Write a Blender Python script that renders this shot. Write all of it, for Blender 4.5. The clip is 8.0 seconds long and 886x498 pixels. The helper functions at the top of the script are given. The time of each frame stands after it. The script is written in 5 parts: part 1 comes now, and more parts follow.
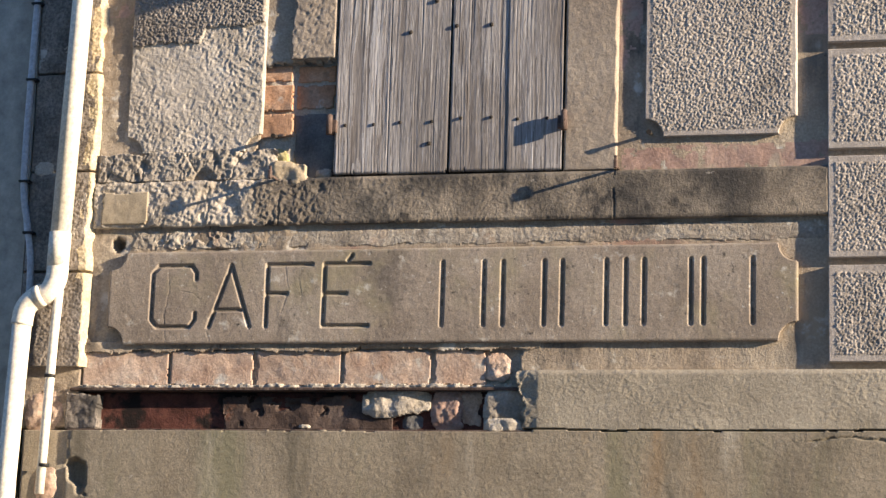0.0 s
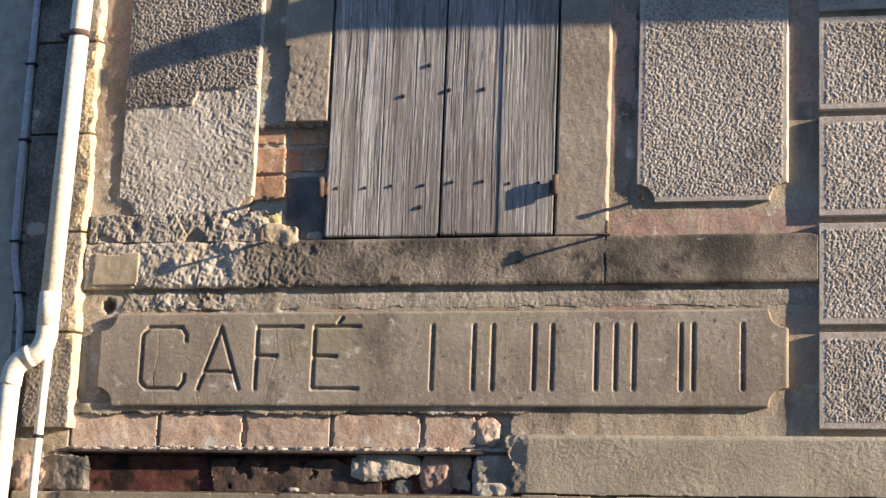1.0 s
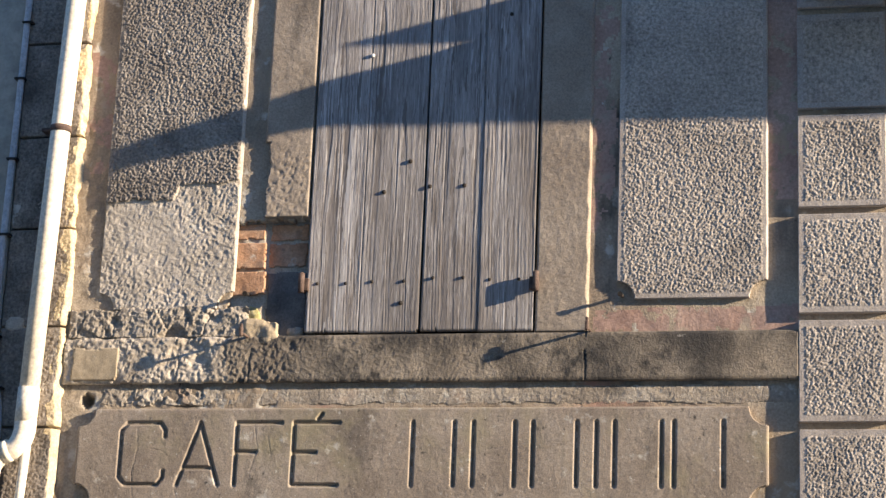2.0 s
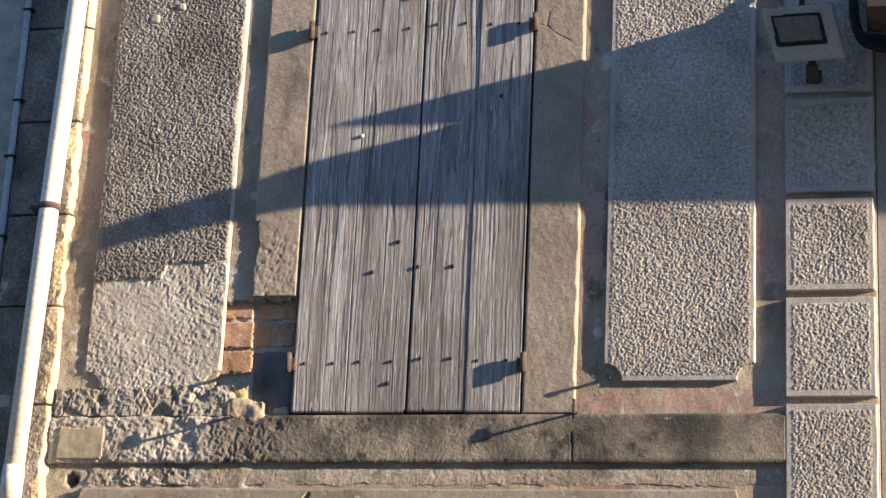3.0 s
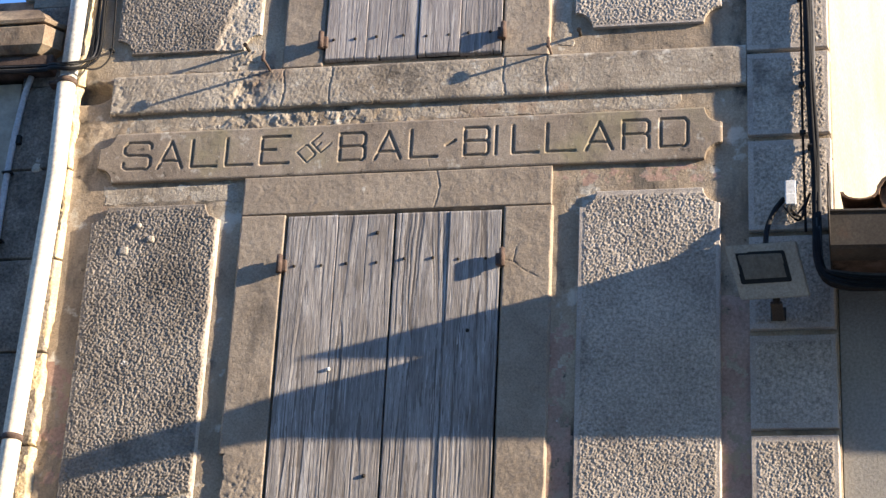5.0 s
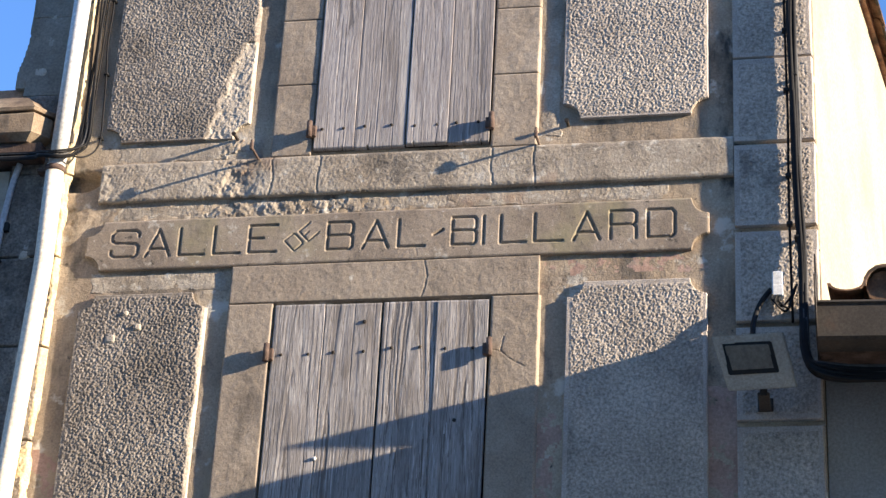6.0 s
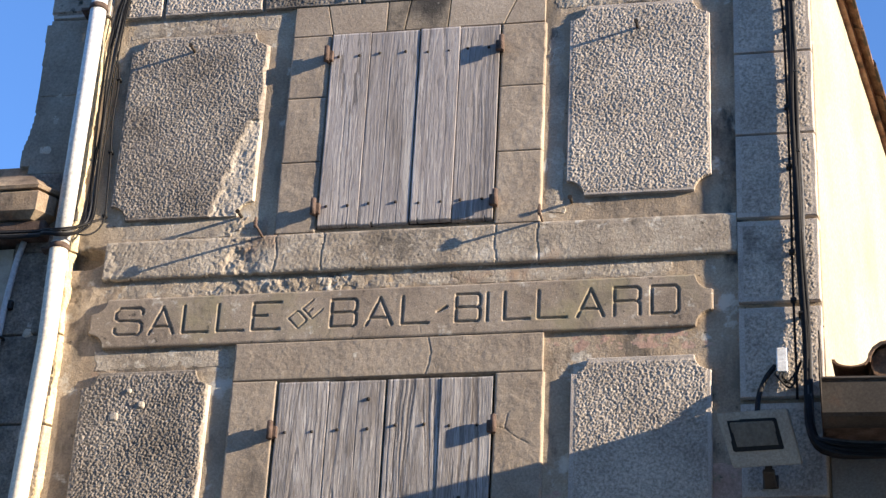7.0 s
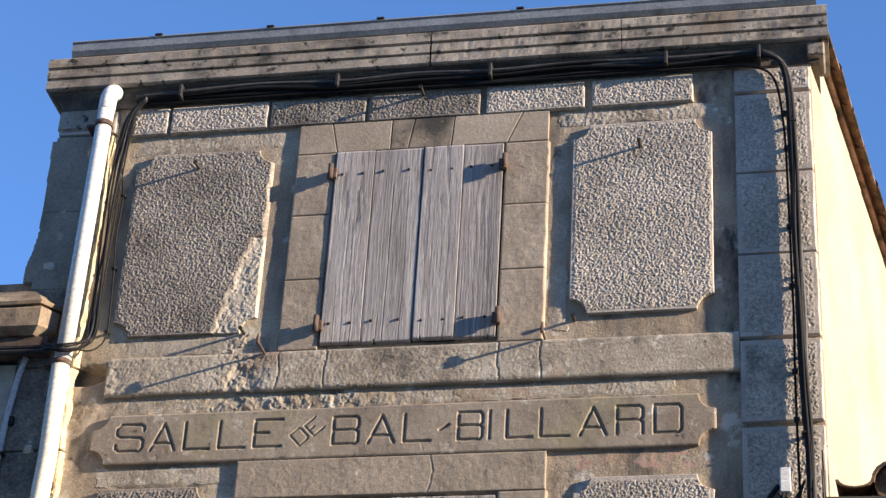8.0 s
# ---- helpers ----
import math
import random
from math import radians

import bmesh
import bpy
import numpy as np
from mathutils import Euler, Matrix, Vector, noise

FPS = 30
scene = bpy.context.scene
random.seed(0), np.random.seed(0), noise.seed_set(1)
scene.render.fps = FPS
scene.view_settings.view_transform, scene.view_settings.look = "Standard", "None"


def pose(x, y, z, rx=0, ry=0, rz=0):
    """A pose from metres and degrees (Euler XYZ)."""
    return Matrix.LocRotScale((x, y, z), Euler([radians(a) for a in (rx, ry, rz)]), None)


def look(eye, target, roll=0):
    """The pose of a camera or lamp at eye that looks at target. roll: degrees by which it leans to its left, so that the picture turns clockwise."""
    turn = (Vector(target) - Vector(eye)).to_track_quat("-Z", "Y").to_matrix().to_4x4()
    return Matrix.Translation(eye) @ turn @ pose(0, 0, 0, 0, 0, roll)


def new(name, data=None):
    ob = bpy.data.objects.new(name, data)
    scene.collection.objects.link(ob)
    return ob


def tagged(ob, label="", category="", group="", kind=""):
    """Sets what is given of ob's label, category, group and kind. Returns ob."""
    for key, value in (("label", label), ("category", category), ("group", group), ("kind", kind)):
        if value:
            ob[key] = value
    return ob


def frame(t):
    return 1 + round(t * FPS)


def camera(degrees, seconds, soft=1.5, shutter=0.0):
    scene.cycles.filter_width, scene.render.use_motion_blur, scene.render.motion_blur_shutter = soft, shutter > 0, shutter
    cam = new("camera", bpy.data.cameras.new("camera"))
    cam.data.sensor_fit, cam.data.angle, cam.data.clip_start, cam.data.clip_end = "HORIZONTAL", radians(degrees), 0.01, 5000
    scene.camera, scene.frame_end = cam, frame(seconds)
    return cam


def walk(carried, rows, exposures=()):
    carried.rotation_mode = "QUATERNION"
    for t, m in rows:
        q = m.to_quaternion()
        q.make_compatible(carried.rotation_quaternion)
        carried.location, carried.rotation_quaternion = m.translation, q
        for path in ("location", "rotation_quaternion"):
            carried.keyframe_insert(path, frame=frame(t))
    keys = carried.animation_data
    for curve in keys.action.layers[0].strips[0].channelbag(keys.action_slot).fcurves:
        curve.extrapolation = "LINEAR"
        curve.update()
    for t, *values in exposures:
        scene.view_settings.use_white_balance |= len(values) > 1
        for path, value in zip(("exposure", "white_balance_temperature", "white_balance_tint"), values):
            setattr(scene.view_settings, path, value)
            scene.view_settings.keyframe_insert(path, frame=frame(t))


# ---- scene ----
cam = camera(23.31, 8.0, soft=1.4)
EYE = (2.06, -8.5, 1.6)  # the camera stands still in the street and tilts upwards
# seconds, yaw, pitch, roll in degrees
TURNS = [
    (0.0, 13.646, 11.438, 1.839), (0.5, 13.506, 12.165, 2.133), (1.0, 13.457, 13.147, 2.315), (1.5, 13.238, 14.524, 2.356),
    (1.7, 13.134, 15.028, 2.362), (2.8, 12.844, 17.444, 2.661), (3.0, 12.786, 17.89, 2.775), (3.5, 12.611, 19.267, 2.947),
    (4.0, 12.449, 20.73, 2.851), (4.5, 12.277, 22.308, 2.702), (4.7, 12.227, 23.073, 2.798), (5.8, 11.964, 26.245, 3.351),
    (6.0, 11.925, 26.561, 3.197), (6.5, 11.848, 27.577, 2.99), (7.0, 12.165, 28.605, 3.195), (7.5, 12.434, 29.97, 3.801),
    (8.0, 12.464, 31.73, 3.609),
]
walk(cam, [(t, pose(*EYE, 90 + pitch, 0, yaw) @ pose(0, 0, 0, 0, 0, roll)) for t, yaw, pitch, roll in TURNS],
     exposures=[(0.0, 1.43), (3.0, 1.45), (4.5, 1.55), (6.0, 1.62), (7.0, 1.52), (8.0, 1.38)])

# ---- daylight: a low sun raking along the front from the right ----
SUN = Vector((5.0, -1.0, 1.32)).normalized()
world = bpy.data.worlds.new("sky")
scene.world = world
world.use_nodes = True
sky = world.node_tree.nodes.new("ShaderNodeTexSky")
sky.sky_type, sky.sun_disc = "NISHITA", False
sky.sun_elevation = math.asin(SUN.z)
sky.sun_rotation = math.atan2(SUN.x, SUN.y)
sky.air_density, sky.dust_density, sky.ozone_density = 1.0, 0.0, 3.0
sky.altitude = 3000
back = world.node_tree.nodes["Background"]
back.inputs["Strength"].default_value = 0.15
tint = world.node_tree.nodes.new("ShaderNodeMix")  # a dry, clear winter sky, deeper blue
tint.data_type, tint.blend_type = "RGBA", "MULTIPLY"
tint.inputs[0].default_value, tint.inputs[7].default_value = 1.0, (0.69, 0.84, 1.0, 1)
world.node_tree.links.new(sky.outputs[0], tint.inputs[6])
world.node_tree.links.new(tint.outputs[2], back.inputs[0])
sun = new("sun", bpy.data.lights.new("sun", "SUN"))
sun.data.energy, sun.data.angle, sun.data.color = 5.0, radians(0.55), (1.0, 0.827, 0.625)
sun.matrix_world = look(SUN * 60, (0, 0, 0))


# ---- materials ----
def material(name, colours, scale=3.0, rough=0.9, grain=120.0, bump=0.25, stains=(), stretch=(1, 1, 1), metal=0.0, each=0.0, dist=0.004, speck=(0.72, 1.25)):
    """Mottled surface: a ramp of colours over broad noise, fine speckle, bump, and stains as (colour, scale, from, to, stretch)."""
    m = bpy.data.materials.new(name)
    m.use_nodes = True
    nt = m.node_tree
    n, l = nt.nodes, nt.links
    bsdf = n["Principled BSDF"]
    bsdf.inputs["Roughness"].default_value, bsdf.inputs["Metallic"].default_value = rough, metal
    bsdf.inputs["Specular IOR Level"].default_value = 0.25

    def noise_of(sc, st=(1, 1, 1), detail=6.0, rgh=0.6):
        co, mp, nz = n.new("ShaderNodeTexCoord"), n.new("ShaderNodeMapping"), n.new("ShaderNodeTexNoise")
        mp.inputs["Scale"].default_value = st
        mp.inputs["Location"].default_value = (sc * 0.37, sc * 0.11, 1.7)
        nz.inputs["Scale"].default_value, nz.inputs["Detail"].default_value, nz.inputs["Roughness"].default_value = sc, detail, rgh
        nz.inputs["Distortion"].default_value = 0.7 if st[2] < 0.1 else 0.0  # wavy grain
        l.new(co.outputs["Object"], mp.inputs[0]), l.new(mp.outputs[0], nz.inputs[0])
        return nz.outputs[0]

    def mix(kind, fac, a, b):
        x = n.new("ShaderNodeMix")
        x.data_type, x.blend_type = "RGBA", kind
        for socket, value in ((x.inputs[0], fac), (x.inputs[6], a), (x.inputs[7], b)):
            if hasattr(value, "links"):
                l.new(value, socket)
            else:
                socket.default_value = value
        return x.outputs[2]

    ramp = n.new("ShaderNodeValToRGB")
    while len(ramp.color_ramp.elements) < len(colours):
        ramp.color_ramp.elements.new(0.5)
    for i, c in enumerate(colours):
        e = ramp.color_ramp.elements[i]
        e.position, e.color = 0.32 + 0.36 * i / max(1, len(colours) - 1), (*c, 1)
    l.new(noise_of(scale, stretch), ramp.inputs[0])
    colour = ramp.outputs[0]
    fine = noise_of(grain, stretch, 4.0, 0.7)
    spread = n.new("ShaderNodeMapRange")
    spread.inputs[1].default_value, spread.inputs[2].default_value = 0.3, 0.7
    spread.inputs[3].default_value, spread.inputs[4].default_value = speck
    l.new(fine, spread.inputs[0])
    colour = mix("MULTIPLY", 1.0, colour, spread.outputs[0])
    for tint, sc, lo, hi, st in stains:
        r = n.new("ShaderNodeMapRange")
        r.interpolation_type = "SMOOTHSTEP"
        r.inputs[1].default_value, r.inputs[2].default_value = lo, hi
        l.new(noise_of(sc, st, 8.0, 0.62), r.inputs[0])
        colour = mix("MIX", r.outputs[0], colour, (*tint, 1))
    if each:
        info, r = n.new("ShaderNodeObjectInfo"), n.new("ShaderNodeMapRange")
        r.inputs[3].default_value, r.inputs[4].default_value = 1 - each, 1 + each
        l.new(info.outputs["Random"], r.inputs[0])
        colour = mix("MULTIPLY", 1.0, colour, r.outputs[0])
    l.new(colour, bsdf.inputs["Base Color"])
    if bump:
        b = n.new("ShaderNodeBump")
        b.inputs["Strength"].default_value, b.inputs["Distance"].default_value = bump, dist
        l.new(fine, b.inputs["Height"])
        broad = n.new("ShaderNodeBump")  # a second, coarser relief under the grain
        broad.inputs["Strength"].default_value, broad.inputs["Distance"].default_value = 0.7 * min(1.0, bump), 1.5 * dist
        l.new(noise_of(0.27 * grain, stretch, 5.0, 0.65), broad.inputs["Height"])
        l.new(broad.outputs[0], b.inputs["Normal"])
        l.new(b.outputs[0], bsdf.inputs["Normal"])
    return m


U1 = (1, 1, 1)
DARK, PALE, PINK, RUST = (0.06, 0.055, 0.05), (0.58, 0.54, 0.47), (0.44, 0.25, 0.19), (0.25, 0.09, 0.035)
m_wall = material("lime_render", [(0.24, 0.19, 0.14), (0.37, 0.3, 0.225), (0.47, 0.395, 0.3)], 2.6, 0.95, 90, 0.8,
                  [(PINK, 1.7, 0.63, 0.74, U1), ((0.42, 0.325, 0.225), 1.1, 0.54, 0.68, U1), (PALE, 6.0, 0.57, 0.66, U1), (DARK, 4.5, 0.55, 0.72, (1, 1, 0.5)), ((0.16, 0.14, 0.115), 3.0, 0.52, 0.68, (1, 1, 0.25)), (DARK, 22.0, 0.64, 0.74, U1)])
m_pink = material("faded_pink_render", [(0.34, 0.22, 0.175), (0.42, 0.288, 0.233), (0.46, 0.342, 0.282)], 4.0, 0.95, 70, 0.5,
                  [((0.4, 0.33, 0.26), 7.0, 0.56, 0.68, U1), (DARK, 5.0, 0.6, 0.85, U1)])
m_cement = material("plaque_cement", [(0.23, 0.187, 0.147), (0.32, 0.265, 0.21), (0.39, 0.33, 0.265)], 3.5, 0.92, 150, 0.35,
                    [(DARK, 4.5, 0.53, 0.8, (1, 1, 0.4)), ((0.3, 0.26, 0.17), 2.2, 0.52, 0.7, U1), (PALE, 10.0, 0.6, 0.72, U1), (DARK, 26.0, 0.6, 0.74, U1), (PALE, 60.0, 0.64, 0.72, U1)])
m_rough = material("roughcast", [(0.345, 0.3, 0.255), (0.44, 0.386, 0.33), (0.515, 0.455, 0.388)], 3.0, 0.95, 75, 0.4,
                   [(PALE, 14.0, 0.68, 0.75, U1), (DARK, 2.6, 0.58, 0.84, U1)], speck=(0.45, 1.45))
m_roughdark = material("sooty_roughcast", [(0.19, 0.164, 0.138), (0.3, 0.262, 0.223), (0.39, 0.344, 0.292)], 3.2, 0.95, 75, 0.4,
                       [((0.66, 0.63, 0.58), 8.0, 0.68, 0.72, U1), (DARK, 2.2, 0.5, 0.78, U1)], speck=(0.45, 1.4))
m_rim = material("smooth_pale_margin", [(0.36, 0.315, 0.275), (0.44, 0.39, 0.345), (0.5, 0.45, 0.395)], 5.0, 0.95, 140, 0.4, [(DARK, 5.0, 0.6, 0.85, U1)])
m_quoin = material("flaking_quoin_render", [(0.15, 0.13, 0.112), (0.25, 0.217, 0.186), (0.36, 0.314, 0.265)], 5.0, 0.95, 75, 0.5,
                   [((0.62, 0.58, 0.52), 5.0, 0.63, 0.67, U1), (DARK, 2.6, 0.5, 0.72, U1)], speck=(0.45, 1.4))
m_plaster = material("bare_plaster_and_lit_edge", [(0.35, 0.305, 0.25), (0.47, 0.415, 0.345), (0.56, 0.5, 0.425)], 5.0, 0.95, 130, 0.5,
                     [(DARK, 6.0, 0.6, 0.85, U1), (PALE, 14.0, 0.6, 0.7, U1)])
m_coat = material("coarse_pale_render", [(0.27, 0.228, 0.18), (0.38, 0.328, 0.265), (0.48, 0.425, 0.35)], 5.0, 0.95, 90, 0.8,
                  [(DARK, 3.5, 0.54, 0.74, (0.6, 1, 1)), (PALE, 14.0, 0.58, 0.7, U1), ((0.36, 0.26, 0.19), 3.0, 0.58, 0.72, U1), (DARK, 30.0, 0.62, 0.74, U1)])
m_eave = material("rust_stained_stone", [(0.15, 0.11, 0.078), (0.25, 0.19, 0.135), (0.36, 0.285, 0.2)], 6.0, 0.95, 90, 0.6, [((0.3, 0.15, 0.08), 4.0, 0.55, 0.7, U1), (DARK, 5.0, 0.5, 0.7, U1)])
m_plain = material("plain_grey_brown_coat", [(0.22, 0.19, 0.155), (0.29, 0.252, 0.207), (0.35, 0.308, 0.255)], 4.0, 0.95, 80, 0.5, [(DARK, 3.0, 0.6, 0.85, U1), ((0.55, 0.5, 0.43), 9.0, 0.66, 0.72, U1)])
m_patch = material("tan_mortar_patch", [(0.38, 0.31, 0.215), (0.45, 0.37, 0.265)], 6.0, 0.95, 200, 0.2, [(DARK, 9.0, 0.62, 0.85, U1)])
m_sill = material("sill_stone", [(0.22, 0.182, 0.14), (0.31, 0.26, 0.2), (0.38, 0.325, 0.255)], 3.0, 0.95, 110, 0.9,
                  [(DARK, 2.5, 0.38, 0.64, (1, 1, 0.7)), (DARK, 9.0, 0.54, 0.7, U1), (PALE, 8.0, 0.66, 0.74, U1), ((0.3, 0.26, 0.1), 6.0, 0.7, 0.78, U1), (DARK, 40.0, 0.62, 0.72, U1)])
m_jamb = material("jamb_stone", [(0.27, 0.22, 0.172), (0.345, 0.287, 0.226), (0.4, 0.338, 0.272)], 3.0, 0.92, 130, 0.5,
                  [(DARK, 3.5, 0.57, 0.84, (1, 1, 0.4)), (DARK, 26.0, 0.65, 0.75, U1), (PALE, 9.0, 0.68, 0.78, U1)], each=0.07)
m_fascia = material("fascia_plaster", [(0.21, 0.174, 0.126), (0.29, 0.245, 0.18), (0.355, 0.303, 0.23)], 2.4, 0.93, 120, 0.5,
                    [((0.28, 0.2, 0.12), 2.2, 0.54, 0.7, (1, 1, 0.22)), ((0.235, 0.213, 0.14), 3.6, 0.52, 0.68, (1, 1, 0.12)), ((0.15, 0.13, 0.095), 4.4, 0.52, 0.7, (1, 1, 0.15)), ((0.42, 0.37, 0.29), 5.0, 0.56, 0.7, (1, 1, 0.15)), (PALE, 12.0, 0.66, 0.76, U1), (DARK, 40.0, 0.67, 0.74, U1)])
m_ledge = material("ledge_plaster", [(0.25, 0.215, 0.16), (0.34, 0.295, 0.225), (0.41, 0.36, 0.28)], 2.8, 0.95, 120, 0.6,
                   [(DARK, 4.0, 0.58, 0.86, U1), (PALE, 7.0, 0.66, 0.78, U1), (DARK, 36.0, 0.66, 0.74, U1)])
m_orange = material("orange_brick", [(0.4, 0.22, 0.13), (0.5, 0.29, 0.175), (0.54, 0.37, 0.26)], 9.0, 0.95, 100, 0.6, [(PALE, 12.0, 0.6, 0.72, U1), (DARK, 8.0, 0.6, 0.8, U1)], each=0.12)
m_brick = material("old_brick", [(0.41, 0.275, 0.2), (0.49, 0.36, 0.275), (0.55, 0.44, 0.355)], 8.0, 0.95, 110, 0.5,
                   [(PALE, 9.0, 0.58, 0.7, U1), ((0.16, 0.1, 0.08), 6.0, 0.62, 0.8, U1)], each=0.1)
m_mortar = material("mortar", [(0.36, 0.31, 0.25), (0.45, 0.4, 0.33), (0.54, 0.48, 0.4)], 8.0, 0.97, 120, 0.7, [(DARK, 7.0, 0.66, 0.88, U1)])
m_rubble = material("rubble_stone", [(0.31, 0.265, 0.212), (0.43, 0.375, 0.305), (0.54, 0.475, 0.395)], 7.0, 0.95, 90, 0.8,
                    [(DARK, 5.0, 0.6, 0.85, U1), ((0.33, 0.27, 0.1), 4.0, 0.7, 0.8, U1)], each=0.2)
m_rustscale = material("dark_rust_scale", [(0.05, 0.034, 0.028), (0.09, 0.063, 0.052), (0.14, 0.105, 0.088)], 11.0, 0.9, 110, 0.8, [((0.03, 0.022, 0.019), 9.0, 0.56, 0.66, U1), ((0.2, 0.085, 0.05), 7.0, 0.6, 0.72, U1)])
m_rust = material("rusty_steel", [(0.06, 0.024, 0.018), (0.11, 0.042, 0.032), (0.155, 0.066, 0.049)], 9.0, 0.85, 120, 0.7,
                  [((0.02, 0.014, 0.012), 5.0, 0.48, 0.58, U1), ((0.3, 0.17, 0.12), 11.0, 0.66, 0.74, U1)])
m_iron = material("rusty_iron", [(0.068, 0.047, 0.04), (0.108, 0.075, 0.062), (0.155, 0.11, 0.09)], 40.0, 0.85, 300, 0.6)
m_nail = material("nail_iron", [(0.02, 0.017, 0.015), (0.05, 0.04, 0.032)], 60.0, 0.7, 300, 0.2)
m_wood = material("weathered_wood", [(0.2, 0.184, 0.174), (0.29, 0.27, 0.258), (0.38, 0.357, 0.344)], 12.0, 0.85, 150, 0.5,
                  [((0.48, 0.46, 0.45), 130.0, 0.55, 0.67, (1, 1, 0.04)), ((0.18, 0.157, 0.14), 2.6, 0.52, 0.72, (1, 1, 0.45)), ((0.46, 0.442, 0.432), 5.0, 0.55, 0.68, (1, 1, 0.14)), ((0.14, 0.115, 0.095), 9.0, 0.58, 0.7, (1, 1, 0.12)), ((0.13, 0.11, 0.098), 160.0, 0.58, 0.7, (1, 1, 0.05)), ((0.1, 0.084, 0.073), 260.0, 0.58, 0.64, (1, 1, 0.03)), ((0.5, 0.478, 0.465), 230.0, 0.62, 0.69, (1, 1, 0.035))], stretch=(1, 1, 0.09), each=0.2)
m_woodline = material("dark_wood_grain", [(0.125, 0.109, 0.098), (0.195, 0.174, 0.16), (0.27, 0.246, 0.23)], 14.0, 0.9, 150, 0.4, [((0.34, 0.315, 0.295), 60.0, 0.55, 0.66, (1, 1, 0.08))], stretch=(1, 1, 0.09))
m_woodpale = material("silvered_wood", [(0.27, 0.245, 0.237), (0.35, 0.322, 0.312), (0.43, 0.4, 0.388)], 12.0, 0.85, 150, 0.4,
                      [((0.5, 0.475, 0.46), 120.0, 0.55, 0.68, (1, 1, 0.04)), ((0.21, 0.185, 0.165), 3.0, 0.52, 0.72, (1, 1, 0.3)), ((0.19, 0.165, 0.148), 11.0, 0.58, 0.7, (1, 1, 0.1)), ((0.5, 0.475, 0.455), 6.0, 0.55, 0.68, (1, 1, 0.12)), ((0.2, 0.178, 0.165), 160.0, 0.6, 0.72, (1, 1, 0.05)), ((0.16, 0.14, 0.127), 260.0, 0.6, 0.66, (1, 1, 0.03))], stretch=(1, 1, 0.08), each=0.12)
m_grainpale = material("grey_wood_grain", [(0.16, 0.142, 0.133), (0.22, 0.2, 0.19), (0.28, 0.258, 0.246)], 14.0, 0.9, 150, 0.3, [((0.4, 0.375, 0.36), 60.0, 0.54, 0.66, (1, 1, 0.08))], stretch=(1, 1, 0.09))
m_pvc = material("cream_plastic", [(0.74, 0.67, 0.54), (0.8, 0.73, 0.6)], 3.0, 0.5, 60, 0.05, [((0.45, 0.36, 0.25), 6.0, 0.66, 0.85, (1, 1, 0.2))])
m_zinc = material("pale_pipe_paint", [(0.6, 0.6, 0.58), (0.68, 0.68, 0.66)], 3.0, 0.5, 60, 0.05, [((0.4, 0.38, 0.34), 6.0, 0.64, 0.85, (1, 1, 0.2))])
m_gutter = material("dull_zinc", [(0.22, 0.225, 0.225), (0.33, 0.335, 0.335)], 5.0, 0.5, 80, 0.1, [((0.12, 0.11, 0.1), 6.0, 0.55, 0.8, U1)], metal=0.35)
m_conduit = material("grey_conduit", [(0.42, 0.43, 0.45), (0.5, 0.51, 0.53)], 5.0, 0.5, 60, 0.05)
m_cable = material("black_cable", [(0.005, 0.005, 0.006), (0.011, 0.011, 0.012)], 20.0, 0.72, 90, 0.1)
m_cablegrey = material("grey_cable", [(0.05, 0.05, 0.05), (0.09, 0.087, 0.084)], 20.0, 0.5, 90, 0.1)
m_tile = material("clay_roof_tile", [(0.2, 0.11, 0.07), (0.32, 0.19, 0.125), (0.42, 0.28, 0.19)], 8.0, 0.92, 90, 0.5,
                  [((0.07, 0.06, 0.05), 5.0, 0.48, 0.64, U1), ((0.4, 0.36, 0.26), 9.0, 0.62, 0.72, U1)], each=0.2)
m_verge = material("dark_verge_tile", [(0.09, 0.05, 0.035), (0.17, 0.095, 0.06), (0.26, 0.16, 0.1)], 9.0, 0.92, 90, 0.5, [((0.04, 0.035, 0.03), 6.0, 0.48, 0.62, U1)], each=0.3)
# Pale limewash yellow that also paints in sun on the corner blocks' right edge.
m_litlime = material("sunlit_edge_limewash", [(0.46, 0.37, 0.235), (0.56, 0.465, 0.31), (0.64, 0.55, 0.39)], 7.0, 0.95, 80, 0.6, [((0.3, 0.24, 0.17), 9.0, 0.58, 0.7, U1)])
m_cream = material("cream_render", [(0.33, 0.28, 0.19), (0.395, 0.34, 0.237), (0.43, 0.372, 0.268)], 1.6, 0.95, 60, 0.35,
                   [((0.3, 0.24, 0.15), 3.0, 0.6, 0.85, (1, 1, 0.3)), ((0.22, 0.18, 0.12), 24.0, 0.66, 0.74, (1, 1, 0.35)), ((0.25, 0.2, 0.13), 5.0, 0.62, 0.78, (1, 1, 0.12))])
m_bounce = material("pale_bounce_render", [(0.6, 0.54, 0.43), (0.66, 0.6, 0.48)], 2.0, 0.9, 14, 0.1)
m_west = material("dull_pale_render", [(0.36, 0.335, 0.285), (0.43, 0.4, 0.34)], 2.0, 0.9, 14, 0.1, [((0.3, 0.27, 0.22), 1.6, 0.5, 0.7, (1, 1, 0.3))])
m_grey = material("grey_render", [(0.3, 0.28, 0.25), (0.37, 0.345, 0.31)], 1.8, 0.95, 80, 0.4, [(DARK, 3.0, 0.6, 0.9, U1)])
